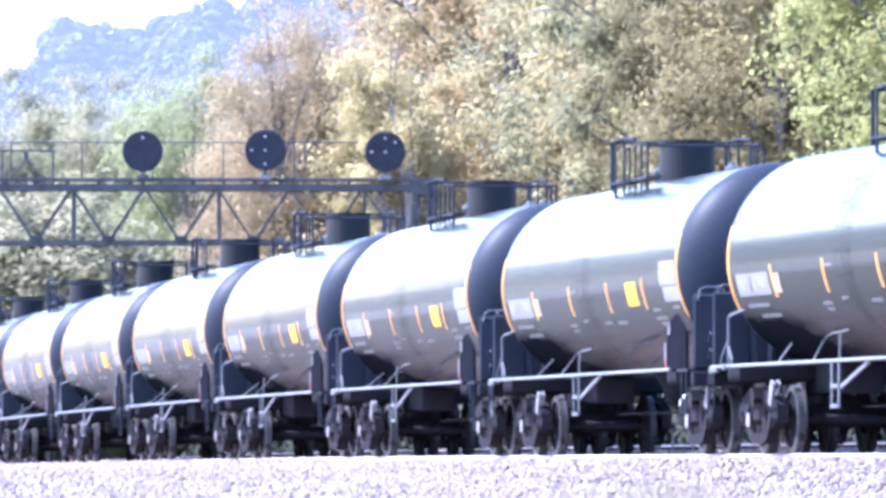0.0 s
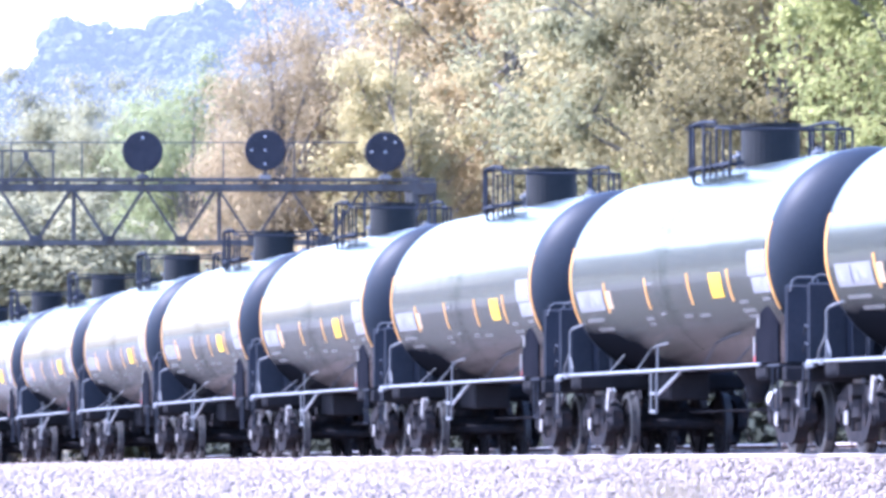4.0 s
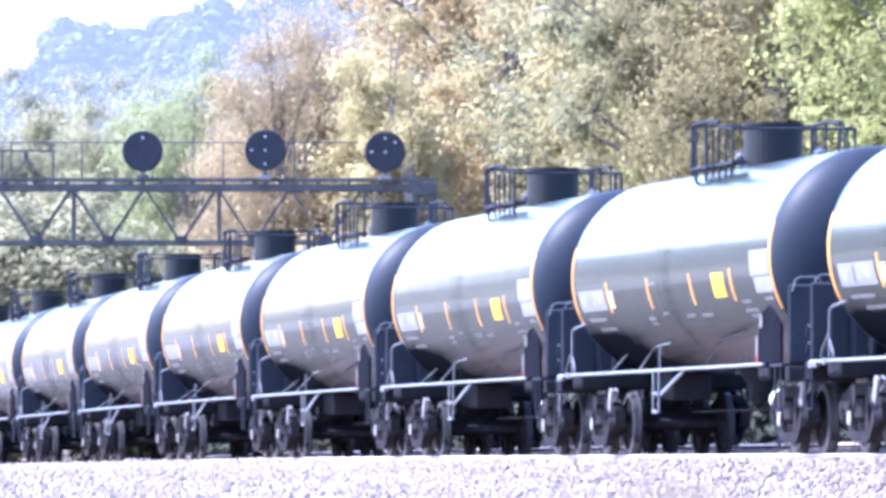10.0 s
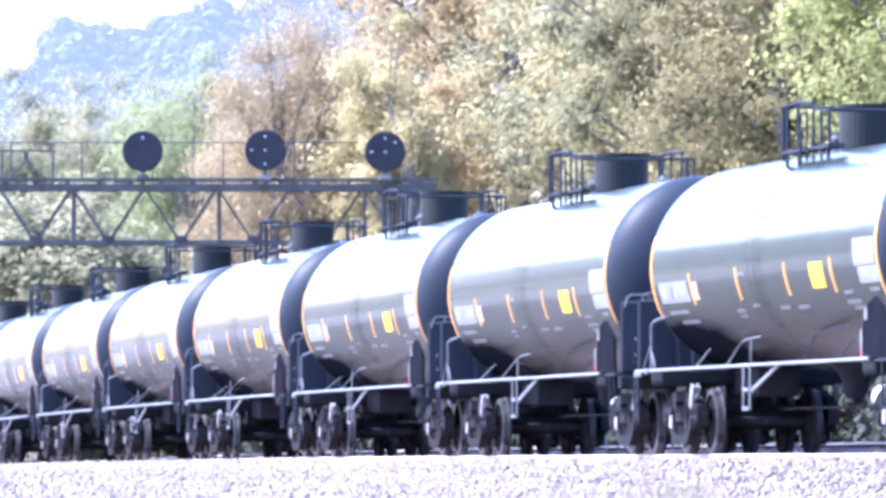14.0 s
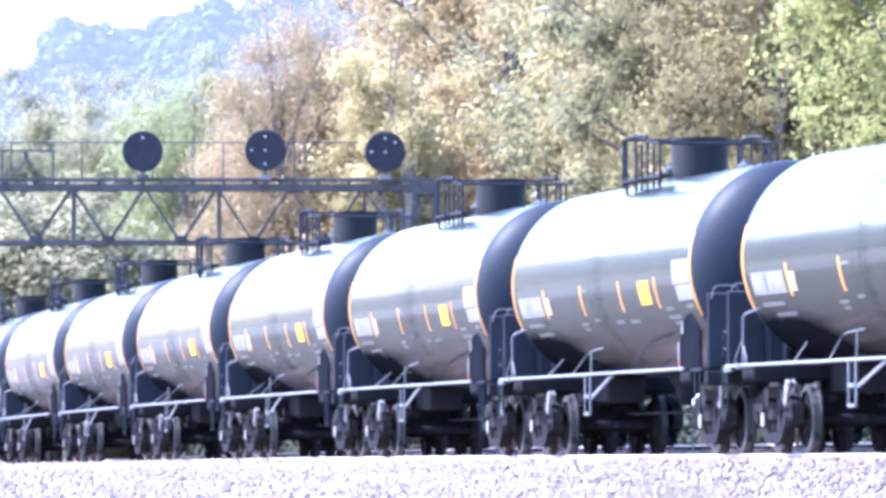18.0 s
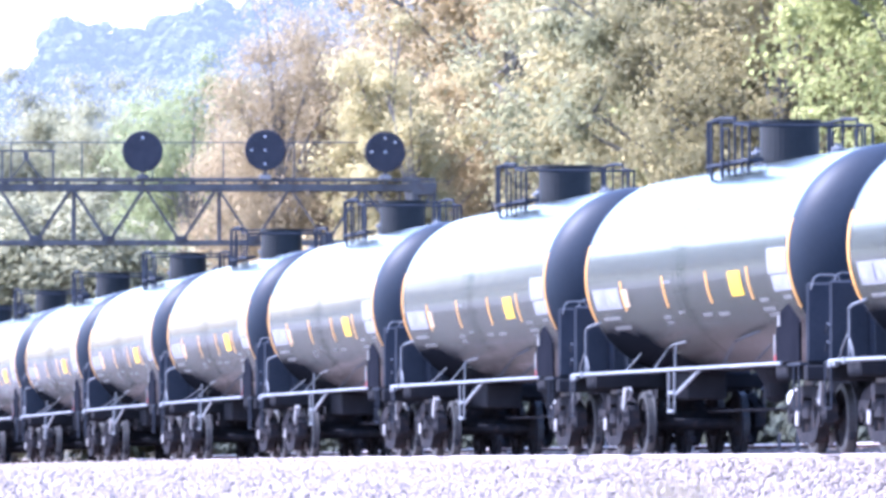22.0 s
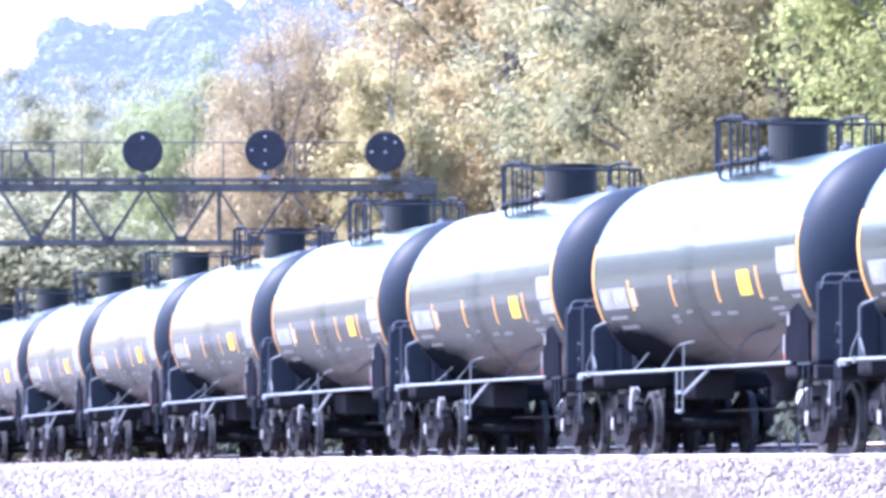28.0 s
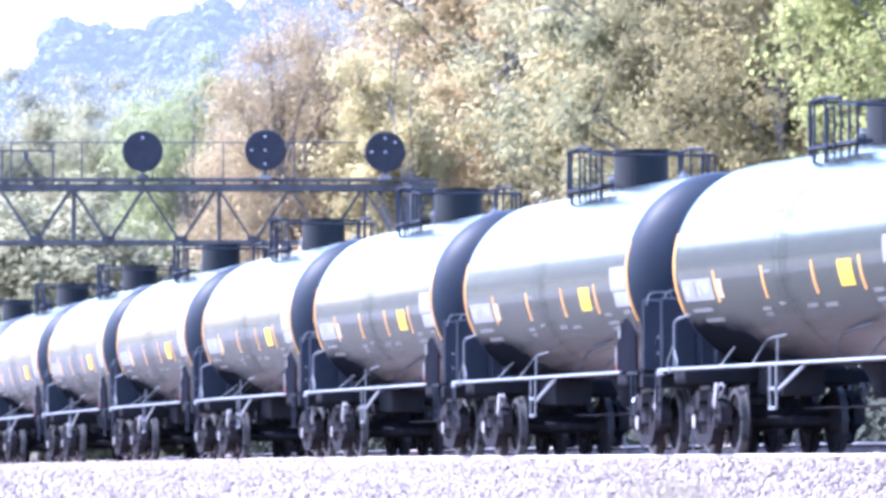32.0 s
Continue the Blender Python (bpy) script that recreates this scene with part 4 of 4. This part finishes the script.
def signal_bridge():
    br = tagged(new("signal_bridge"), "weathered steel lattice signal bridge over the tracks", "signal bridge", kind="structure")
    base, _, _ = ground_z(np.array([BX0, BX1]), np.array([BY, BY]))
    for dy in (0.0, 1.1):
        for z, h in ((BZ0, 0.17), (BZ1, 0.24)):
            part("chord", box(bmesh.new(), BX0, BX1, BY + dy - 0.05, BY + dy + 0.05, z - h / 2, z + h / 2, 0.01), M_BRIDGE, br)
        n = 10
        w = (BX1 - BX0) / n
        for i in range(n):
            a = BX0 + i * w
            part("diagonal", bar(bmesh.new(), (a, BY + dy, BZ1), (a + w / 2, BY + dy, BZ0), 0.28, 0.06), M_BRIDGE, br)
            part("diagonal", bar(bmesh.new(), (a + w, BY + dy, BZ1), (a + w / 2, BY + dy, BZ0), 0.28, 0.06), M_BRIDGE, br)
            part("gusset", box(bmesh.new(), a + w / 2 - 0.2, a + w / 2 + 0.2, BY + dy - 0.065, BY + dy + 0.065, BZ0 - 0.1, BZ0 + 0.24, 0.01), M_BRIDGE, br)
        for i in range(1, n + 1, 2):
            a = min(BX1 - 0.04, BX0 + i * w + 0.06)
            part("upright", bar(bmesh.new(), (a, BY + dy, BZ0), (a, BY + dy, BZ1), 0.10, 0.05), M_BRIDGE, br)
    for i in range(23):
        a = BX0 + 0.5 + i * 1.05
        part("cross_tie", bar(bmesh.new(), (a, BY - 0.02, BZ1 + 0.16), (a, BY + 1.12, BZ1 + 0.16), 0.10, 0.10), M_BRIDGE, br)
        if i % 2 == 0:
            part("bottom_lace", bar(bmesh.new(), (a, BY, BZ0), (a + 1.0, BY + 1.1, BZ0), 0.06, 0.05), M_BRIDGE, br)
    for y in (BY - 0.1, BY + 1.0):
        part("walkway_board", box(bmesh.new(), BX0, BX1 - 0.5, y, y + 0.28, BZ1 + 0.21, BZ1 + 0.26, 0.005), M_BRIDGE, br)
    for y in (BY + 1.25,):
        for z in (1.54,):
            part("handrail", rod(bmesh.new(), (BX0, y, BZ1 + z), (BX1 - 2.6, y, BZ1 + z), 0.022, 6), M_BRIDGE, br)
        for k in range(9):
            a = BX0 + 0.6 + k * 2.38
            part("handrail_post", rod(bmesh.new(), (a, y, BZ1 + 0.2), (a, y, BZ1 + 1.54), 0.028, 6), M_BRIDGE, br)
    for x, z in ((BX0, base[0]), (BX1 - 0.35, base[1])):
        for dy in (0.0, 1.1):
            for dx in (-0.3, 0.3):
                part("leg", bar(bmesh.new(), (x + dx, BY + dy, z - 0.3), (x + dx, BY + dy, BZ1), 0.13, 0.13), M_BRIDGE, br)
        for k in range(6):
            za, zb = z + k * (BZ1 - z) / 6, z + (k + 1) * (BZ1 - z) / 6
            part("leg_lace", bar(bmesh.new(), (x - 0.3, BY, za if k % 2 else zb), (x + 0.3, BY, zb if k % 2 else za), 0.08, 0.03), M_BRIDGE, br)
    for x in (-14.75, -13.05):
        part("frame_post", bar(bmesh.new(), (x, BY - 0.2, BZ1), (x, BY - 0.2, 8.40), 0.07, 0.07), M_BRIDGE, br)
    part("frame_bar", bar(bmesh.new(), (-14.85, BY - 0.2, 8.40), (-12.95, BY - 0.2, 8.40), 0.06, 0.06), M_BRIDGE, br)
    part("frame_strut", bar(bmesh.new(), (-13.95, BY - 0.2, 8.35), (-13.95, BY - 0.2, 8.05), 0.16, 0.10), M_BRIDGE, br)
    for x in (-14.6, -13.3):
        part("frame_strut", bar(bmesh.new(), (x, BY - 0.2, BZ1 + 0.1), (-13.95, BY - 0.2, 8.12), 0.05, 0.05), M_BRIDGE, br)
    part("rail_chord", box(bmesh.new(), BX0, BX1, BY - 0.06, BY + 0.06, BZ1 + 0.22, BZ1 + 0.32, 0.01), M_BRIDGE, br)
    part("end_box", box(bmesh.new(), BX1 - 0.75, BX1 + 0.05, BY - 0.1, BY + 1.15, BZ1 - 0.25, BZ1 + 0.18, 0.02), M_BRIDGE, br)
    return br


signal_bridge()


def position_signal(x, z, lit):
    """Round dark target with lamps on a short mast; hoods stand out from its face."""
    sg = tagged(new("position_signal"), "round black position-light signal on a short mast", "signal", "signals on the bridge")
    sg.matrix_basis = Matrix.Translation((x, BY - 0.25, z))
    disc = bmesh.new()
    lathe(disc, [(0.0, 0.0), (-0.02, 0.66), (0.0, 0.685), (0.04, 0.685), (0.06, 0.5), (0.09, 0.0)], "y", 48)
    part("target", disc, M_DISC, sg, "matt black round target")
    for k in range(9):
        a = k * math.pi / 4
        px, pz = (0, 0) if k == 8 else (0.46 * math.sin(a), 0.46 * math.cos(a))
        if k not in lit:
            part("lamp_cover", lathe(bmesh.new(), [(-0.03, 0.0), (-0.03, 0.05), (-0.01, 0.055)], "y", 14), M_DISC, sg, at=Matrix.Translation((px, 0, pz)))
            continue
        part("lens", lathe(bmesh.new(), [(-0.06, 0.0), (-0.055, 0.025), (-0.04, 0.045), (-0.01, 0.048)], "y", 14), M_LENS, sg, "grey glass lens", True, Matrix.Translation((px, 0, pz)))
    part("mast", rod(bmesh.new(), (0, 0.12, BZ1 + 0.1 - z), (0, 0.12, 0.4), 0.07, 10), M_BRIDGE, sg)
    part("back_box", box(bmesh.new(), -0.3, 0.3, 0.08, 0.4, -0.35, 0.35, 0.03), M_DISC, sg)
    part("bracket", box(bmesh.new(), -0.2, 0.2, -0.02, 0.3, BZ1 + 0.24 - z, BZ1 + 0.42 - z, 0.03), M_PALE_STEEL if x > -8 else M_BRIDGE, sg, "pale bracket" if x > -8 else "")
    return sg


position_signal(-10.05, 8.38, (0,))
position_signal(-5.95, 8.42, (0, 8, 6, 4))
position_signal(-1.93, 8.36, (0, 1, 8, 6))


# ---- trees ----
def crown_mesh(name, seed, rx, rz, clusters, per, leaf, material, spread=1.0, flat=0.75):
    """Leaves in many separate clumps set round the ends of boughs; gaps stay between them."""
    rng = np.random.default_rng(seed)
    d = rng.normal(size=(clusters, 3))
    d /= np.linalg.norm(d, axis=1)[:, None]
    rad = rng.uniform(0.35, 1.0, clusters) ** 0.6
    lob = 1 + 0.25 * np.sin(3 * np.arctan2(d[:, 1], d[:, 0]) + seed) * rng.uniform(0.3, 1.2, clusters)
    cen = d * (rad * lob)[:, None] * np.array([rx, rx, rz])
    size = rng.uniform(0.45, 1.15, clusters) * spread
    off = rng.normal(size=(clusters, per, 3)) * 0.48
    pts = (cen[:, None] + off * size[:, None, None] * np.array([1, 1, flat])).reshape(-1, 3)
    n = len(pts)
    out = off.reshape(-1, 3) / 0.6 + 0.6 * np.repeat(d, per, axis=0) + np.array([-0.5, 0.3, 1.3])
    nrm = out / (np.linalg.norm(out, axis=1)[:, None] + 1e-6) + 0.4 * rng.normal(size=(n, 3))
    nrm /= np.linalg.norm(nrm, axis=1)[:, None]
    a = np.cross(nrm, rng.normal(size=(n, 3)))
    a /= np.linalg.norm(a, axis=1)[:, None]
    b = np.cross(nrm, a)
    ln = leaf * rng.uniform(0.6, 1.5, n)[:, None]
    wd = ln * rng.uniform(0.45, 0.8, n)[:, None]
    quad = np.stack([pts - a * ln, pts + b * wd + nrm * ln * 0.25, pts + a * ln, pts - b * wd + nrm * ln * 0.25], 1).reshape(-1, 3)
    me = bpy.data.meshes.new(name)
    me.vertices.add(n * 4)
    me.vertices.foreach_set("co", quad.ravel())
    me.loops.add(n * 4)
    me.loops.foreach_set("vertex_index", np.arange(n * 4))
    me.polygons.add(n)
    me.polygons.foreach_set("loop_start", np.arange(0, n * 4, 4))
    me.polygons.foreach_set("loop_total", np.full(n, 4))
    me.update(calc_edges=True)
    me.materials.append(material)
    return me, cen


def wood_mesh(name, seed, height, cen, r0):
    """Tapered trunk, and limbs that reach out to some of the clumps."""
    rng = random.Random(seed)
    bm = bmesh.new()
    top = Vector((rng.uniform(-0.6, 0.6), rng.uniform(-0.6, 0.6), height * 0.92))
    pts = [Vector((0, 0, -0.6)) + (top - Vector((0, 0, -0.6))) * k + Vector((rng.uniform(-0.25, 0.25), rng.uniform(-0.25, 0.25), 0)) * (0 < k < 1) for k in (0, 0.2, 0.4, 0.6, 0.8, 1)]
    rs = [r0 * k for k in (1.15, 0.85, 0.65, 0.45, 0.25, 0.06)]
    for a, b, ra, rb in zip(pts, pts[1:], rs, rs[1:]):
        rod(bm, a, b, ra, 8, rb)
    picks = [c for c in cen]
    rng.shuffle(picks)
    for c in picks[:34]:
        tip = Vector(c) + Vector((0, 0, height * 0.62))
        k = min(0.92, max(0.25, (tip.z / height) * 0.72))
        st = Vector(pts[0]).lerp(pts[-1], k)
        mid = st.lerp(tip, 0.5) + Vector((0, 0, 0.35 + rng.uniform(-0.3, 0.4)))
        r = r0 * (1 - k) * 0.55 + 0.03
        rod(bm, st, mid, r, 6, r * 0.6)
        rod(bm, mid, tip, r * 0.6, 5, 0.012)
        for _ in range(2):
            tw = mid.lerp(tip, rng.uniform(0.2, 0.9))
            rod(bm, tw, tw + Vector((rng.uniform(-1, 1), rng.uniform(-1, 1), rng.uniform(-0.2, 0.9))), r * 0.3 + 0.008, 4, 0.006)
    return mesh_of(name, bm, M_BARK)


KINDS = {}


def tree_kind(key, seed, height, rx, rz, clusters, per, leaf, material, label, spread=1.0):
    cm, cen = crown_mesh("crown", seed, rx, rz, clusters, per, leaf, material, spread)
    KINDS[key] = (cm, wood_mesh("trunk", seed, height, cen, height * 0.017 + 0.04), height, label)


def plant(key, x, y, turn=0.0, scale=1.0, sink=0.0, group="woods behind the railway"):
    cm, wm, height, label = KINDS[key]
    z, _, _ = ground_z(np.array([x]), np.array([y]))
    tr = tagged(new("tree"), label, "tree", group)
    tr.matrix_basis = Matrix.Translation((x, y, z[0] - sink)) @ Matrix.Rotation(turn, 4, "Z") @ Matrix.Scale(scale, 4)
    part("trunk", wm, None, tr)
    part("crown", cm, None, tr, at=Matrix.Translation((0, 0, height * 0.62)))
    return tr


tree_kind("tan", 11, 15, 4.6, 6.6, 150, 260, 0.07, L_TAN, "tall broadleaf tree turning tan and yellow")
tree_kind("olive", 12, 15, 4.6, 6.6, 150, 260, 0.07, L_OLIVE, "tall broadleaf tree in olive early autumn leaf")
tree_kind("olive_b", 13, 16, 4.2, 7.0, 120, 250, 0.07, L_OLIVE_DARK, "open-crowned broadleaf tree with bare dark limbs")
tree_kind("green", 14, 14, 4.4, 6.2, 150, 260, 0.07, L_GREEN, "broadleaf tree still in green leaf")
tree_kind("far_green", 21, 14, 2.7, 6.0, 110, 330, 0.058, L_FARGREEN, "broadleaf tree still in dull green leaf")
tree_kind("yellow", 22, 14, 1.7, 5.0, 60, 260, 0.066, L_YELLOW, "broadleaf tree in pale yellow leaf")
tree_kind("brown", 15, 13, 2.7, 5.4, 150, 300, 0.05, L_BROWN, "thin-leaved tree browning towards winter", 1.25)
tree_kind("pale", 17, 14, 4.6, 5.8, 130, 330, 0.065, L_PALE, "yellow-green broadleaf tree with haze put into its leaf colour", 1.15)
tree_kind("bush", 16, 4.0, 2.2, 2.2, 50, 60, 0.17, L_DARK, "dense shrub at the wood's edge, shade put into its leaf colour", 0.9)
tree_kind("thicket", 18, 6.0, 3.0, 3.0, 90, 170, 0.085, L_TAN, "low tan thicket at the wood's edge", 0.9)
tree_kind("thicket_b", 19, 5.5, 3.0, 2.8, 90, 170, 0.085, L_PALE, "low pale olive thicket at the wood's edge", 0.9)


def along(px, d):
    """World x of a bearing given in thousandths of the picture's width, at distance d."""
    return (px / 1000.0 - 0.5) * 2 * math.tan(radians(3.168)) * d


rt = random.Random(5)
for key, px, d, sc in (("tan", 572, 300, 1.35), ("olive", 765, 215, 1.05), ("olive_b", 800, 190, 1.05), ("green", 1075, 172, 1.0), ("olive", 880, 196, 1.1),
                       ("tan", 625, 312, 1.4), ("olive_b", 690, 290, 1.4), ("olive", 820, 225, 1.15), ("olive_b", 950, 210, 1.1), ("olive", 1090, 185, 1.1), ("green", 1200, 180, 1.0),
                       ("olive", 560, 335, 1.2), ("olive", 760, 262, 1.2), ("olive_b", 900, 255, 1.2), ("green", 1050, 245, 1.2),
                       ("brown", 332, 292, 1.2), ("brown", 372, 300, 1.12), ("brown", 292, 300, 0.95), ("yellow", 430, 288, 1.12), ("yellow", 455, 286, 0.95), ("far_green", 214, 306, 1.06), ("far_green", 240, 310, 0.9), ("far_green", 118, 320, 0.92), ("olive", 852, 200, 0.85), ("green", 872, 192, 0.8), ("far_green", 165, 330, 0.9), ("pale", 55, 322, 1.0), ("pale", 108, 318, 0.9), ("pale", 8, 330, 0.95),
                       ("pale", -40, 320, 1.0), ("pale", 150, 345, 0.98), ("pale", 280, 345, 0.9), ("pale", 420, 330, 0.9), ("brown", 400, 312, 1.0), ("olive", 470, 330, 1.0), ("far_green", -100, 330, 0.8),
                       ("pale", 85, 365, 1.05), ("far_green", 200, 370, 1.0), ("pale", 330, 375, 0.95), ("pale", 470, 290, 0.55), ("tan", 468, 294, 0.86), ("olive", 842, 187, 0.82)):
    plant(key, along(px, d), d, rt.uniform(0, 6.28), sc)
for k in range(15):
    plant(rt.choice(("thicket", "thicket", "thicket_b")), along(-30 + k * 33 + rt.uniform(-10, 10), 284), 284 + rt.uniform(-4, 10), rt.uniform(0, 6.28), rt.uniform(0.85, 1.4))
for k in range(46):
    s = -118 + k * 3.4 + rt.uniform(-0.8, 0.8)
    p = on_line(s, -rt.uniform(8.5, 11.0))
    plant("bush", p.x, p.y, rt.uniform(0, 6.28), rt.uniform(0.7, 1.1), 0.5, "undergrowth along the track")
# nearer row, added to cover the lit ground beneath the cars
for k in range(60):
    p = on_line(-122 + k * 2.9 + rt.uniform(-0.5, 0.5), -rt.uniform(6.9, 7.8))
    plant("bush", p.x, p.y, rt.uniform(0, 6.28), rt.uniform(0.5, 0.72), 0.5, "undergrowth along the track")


plant("olive", along(886, 184), 184, 1.0, 0.74)
for px, d, sc in ((18, 281, 1.45), (62, 280, 1.5), (105, 282, 1.35)):
    plant("thicket_b", along(px, d), d, px * 0.1, sc)


# ---- dry grass in the ballast ----
def dry_grass():
    """Loose tufts of thin dead stalks, bent at the tip."""
    rng = np.random.default_rng(31)
    bm = bmesh.new()
    for cx, cy, n in ((2.2, 93.5, 22), (2.55, 95.0, 40), (2.75, 93.0, 46), (3.0, 94.5, 28), (3.25, 96.0, 12), (-3.6, 94.0, 14), (-3.2, 95.0, 9)):
        for _ in range(n):
            x, y = cx + rng.normal(0, 0.14), cy + rng.normal(0, 0.5)
            z = float(ground_z(np.array([x]), np.array([y]))[0][0])
            h, lx, ly, w = rng.uniform(0.12, 0.34), rng.normal(0, 0.06), rng.normal(0, 0.06), rng.uniform(0.003, 0.006)
            p = [(x - w, y, z), (x + w, y, z), (x + lx + w * 0.7, y + ly, z + h * 0.7), (x + lx - w * 0.7, y + ly, z + h * 0.7), (x + lx * 2.1, y + ly * 2, z + h)]
            v = [bm.verts.new(q) for q in p]
            bm.faces.new(v[:4])
            bm.faces.new((v[3], v[2], v[4]))
    return tagged(part("dry_grass", bm, L_STRAW), "sparse dead straw-coloured grass in the ballast", "grass", kind="stuff")


L_STRAW = leaf_mat("straw", [(0.25, 0.21, 0.14), (0.34, 0.29, 0.20), (0.19, 0.165, 0.11)], 0.4)
dry_grass()


# ---- far ridge and the woods behind the camera ----
def ridge(name, d, crest, bump_r, seed, material, label, rows=7):
    """A wooded ridge of many tree-top lumps made of leaf sprays; crest gives (bearing, height)."""
    rng = np.random.default_rng(seed)
    bx, hz = [c[0] for c in crest], [c[1] for c in crest]
    n = int((bx[-1] - bx[0]) / bump_r * 1.5)
    cen = []
    for r in range(rows):
        x = bx[0] + (bx[-1] - bx[0]) * (np.arange(n) + rng.uniform(0, 1, n)) / n
        z = np.interp(x, bx, hz) - bump_r * (1.0 + 1.0 * r) + rng.uniform(-0.25, 0.25, n) * bump_r
        cen.append(np.stack([x, np.full(n, d - r * bump_r * 1.6), z], 1))
    cen = np.concatenate(cen)
    per = 130
    rad = bump_r * rng.uniform(0.6, 1.25, len(cen))
    dirs = rng.normal(size=(len(cen), per, 3))
    dirs /= np.linalg.norm(dirs, axis=2)[:, :, None]
    pts = (cen[:, None] + dirs * (rad[:, None] * rng.uniform(0.7, 1.0, (len(cen), per)))[:, :, None]).reshape(-1, 3)
    m = len(pts)
    a = rng.normal(size=(m, 3))
    a /= np.linalg.norm(a, axis=1)[:, None]
    nb = dirs.reshape(-1, 3) + 0.22 * rng.normal(size=(m, 3))
    b = np.cross(a, nb)
    b /= np.linalg.norm(b, axis=1)[:, None]
    a = np.cross(b, nb)
    a /= np.linalg.norm(a, axis=1)[:, None]
    ln = bump_r * 0.36 * rng.uniform(0.5, 1.3, m)[:, None]
    quad = np.stack([pts - a * ln, pts + b * ln * 0.8, pts + a * ln, pts - b * ln * 0.8], 1).reshape(-1, 3)
    me = bpy.data.meshes.new(name)
    me.vertices.add(m * 4)
    me.vertices.foreach_set("co", quad.ravel())
    me.loops.add(m * 4)
    me.loops.foreach_set("vertex_index", np.arange(m * 4))
    me.polygons.add(m)
    me.polygons.foreach_set("loop_start", np.arange(0, m * 4, 4))
    me.polygons.foreach_set("loop_total", np.full(m, 4))
    me.update(calc_edges=True)
    me.materials.append(material)
    return tagged(new(name, me), label, "hills", kind="stuff")


def back_woods():
    """The wooded hills, out of view, that close the place all round; the tank sides mirror them."""
    rng = np.random.default_rng(9)
    bm = bmesh.new()
    for i in range(520):
        a = radians(12 + 336 * (i + rng.uniform(0, 1)) / 520)
        d = rng.uniform(430, 520)
        r = rng.uniform(8, 13)
        res = bmesh.ops.create_icosphere(bm, subdivisions=2, radius=r, matrix=Matrix.Translation((d * math.sin(a), d * math.cos(a), rng.uniform(0, 1) * 30 - 2)))
        for v in res["verts"]:
            v.co += Vector(noise.noise_vector(v.co * 0.2)) * r * 0.4
    return tagged(part("far_woods", bm, M_BACKWOODS), "wooded hills out of view with haze put in as glow", "woods", kind="stuff")


M_BACKWOODS = mat("far_woods_haze_glow", (0.06, 0.066, 0.06), (0.12, 0.12, 0.10), 0.1, 1.0, 0.9, island=0.4, spec=0.0)
# grey emission stands for distance haze and lightens their reflection in the tanks
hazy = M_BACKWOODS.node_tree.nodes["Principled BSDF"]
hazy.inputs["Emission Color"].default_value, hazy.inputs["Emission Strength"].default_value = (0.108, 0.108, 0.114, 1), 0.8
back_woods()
ridge("backdrop", 1300, [(-90, 48), (-71.9, 48.7), (-68.2, 49.6), (-66.2, 50.5), (-65.3, 54.5), (-64.1, 56.3), (-61.8, 57.3), (-58.2, 57.7), (-55, 56.6), (-53.6, 55.1), (-52.2, 55.8), (-49, 56.8), (-45.3, 57.7), (-41.7, 59), (-38.4, 60.9), (-37, 61), (-35.2, 60.1), (-32.5, 59.5), (-30.6, 60.1), (-27.9, 61.2), (0, 66), (60, 80)], 2.6, 3, M_HILL, "far wooded ridge with blue haze put in as glow", 9)


# ---- movement ----
def motions():
    times = [k * 1.0 for k in range(33)]
    fine = [k * 0.1 for k in range(321)]
    turn = [run(t) / WHEEL_R for t in fine]
    for i, car in zip(range(FIRST, LAST + 1), CARS):
        walk(car, [(t, car_pose(i, t)) for t in times])
        for truck in car.children:
            if truck.name.startswith("truck"):
                for w in truck.children:
                    if w.name.startswith("wheelset"):
                        x = w.location.x
                        walk(w, [(t, Matrix.Translation((x, 0, 0.457)) @ Matrix.Rotation(a, 4, "Y")) for t, a in zip(fine, turn)])


motions()
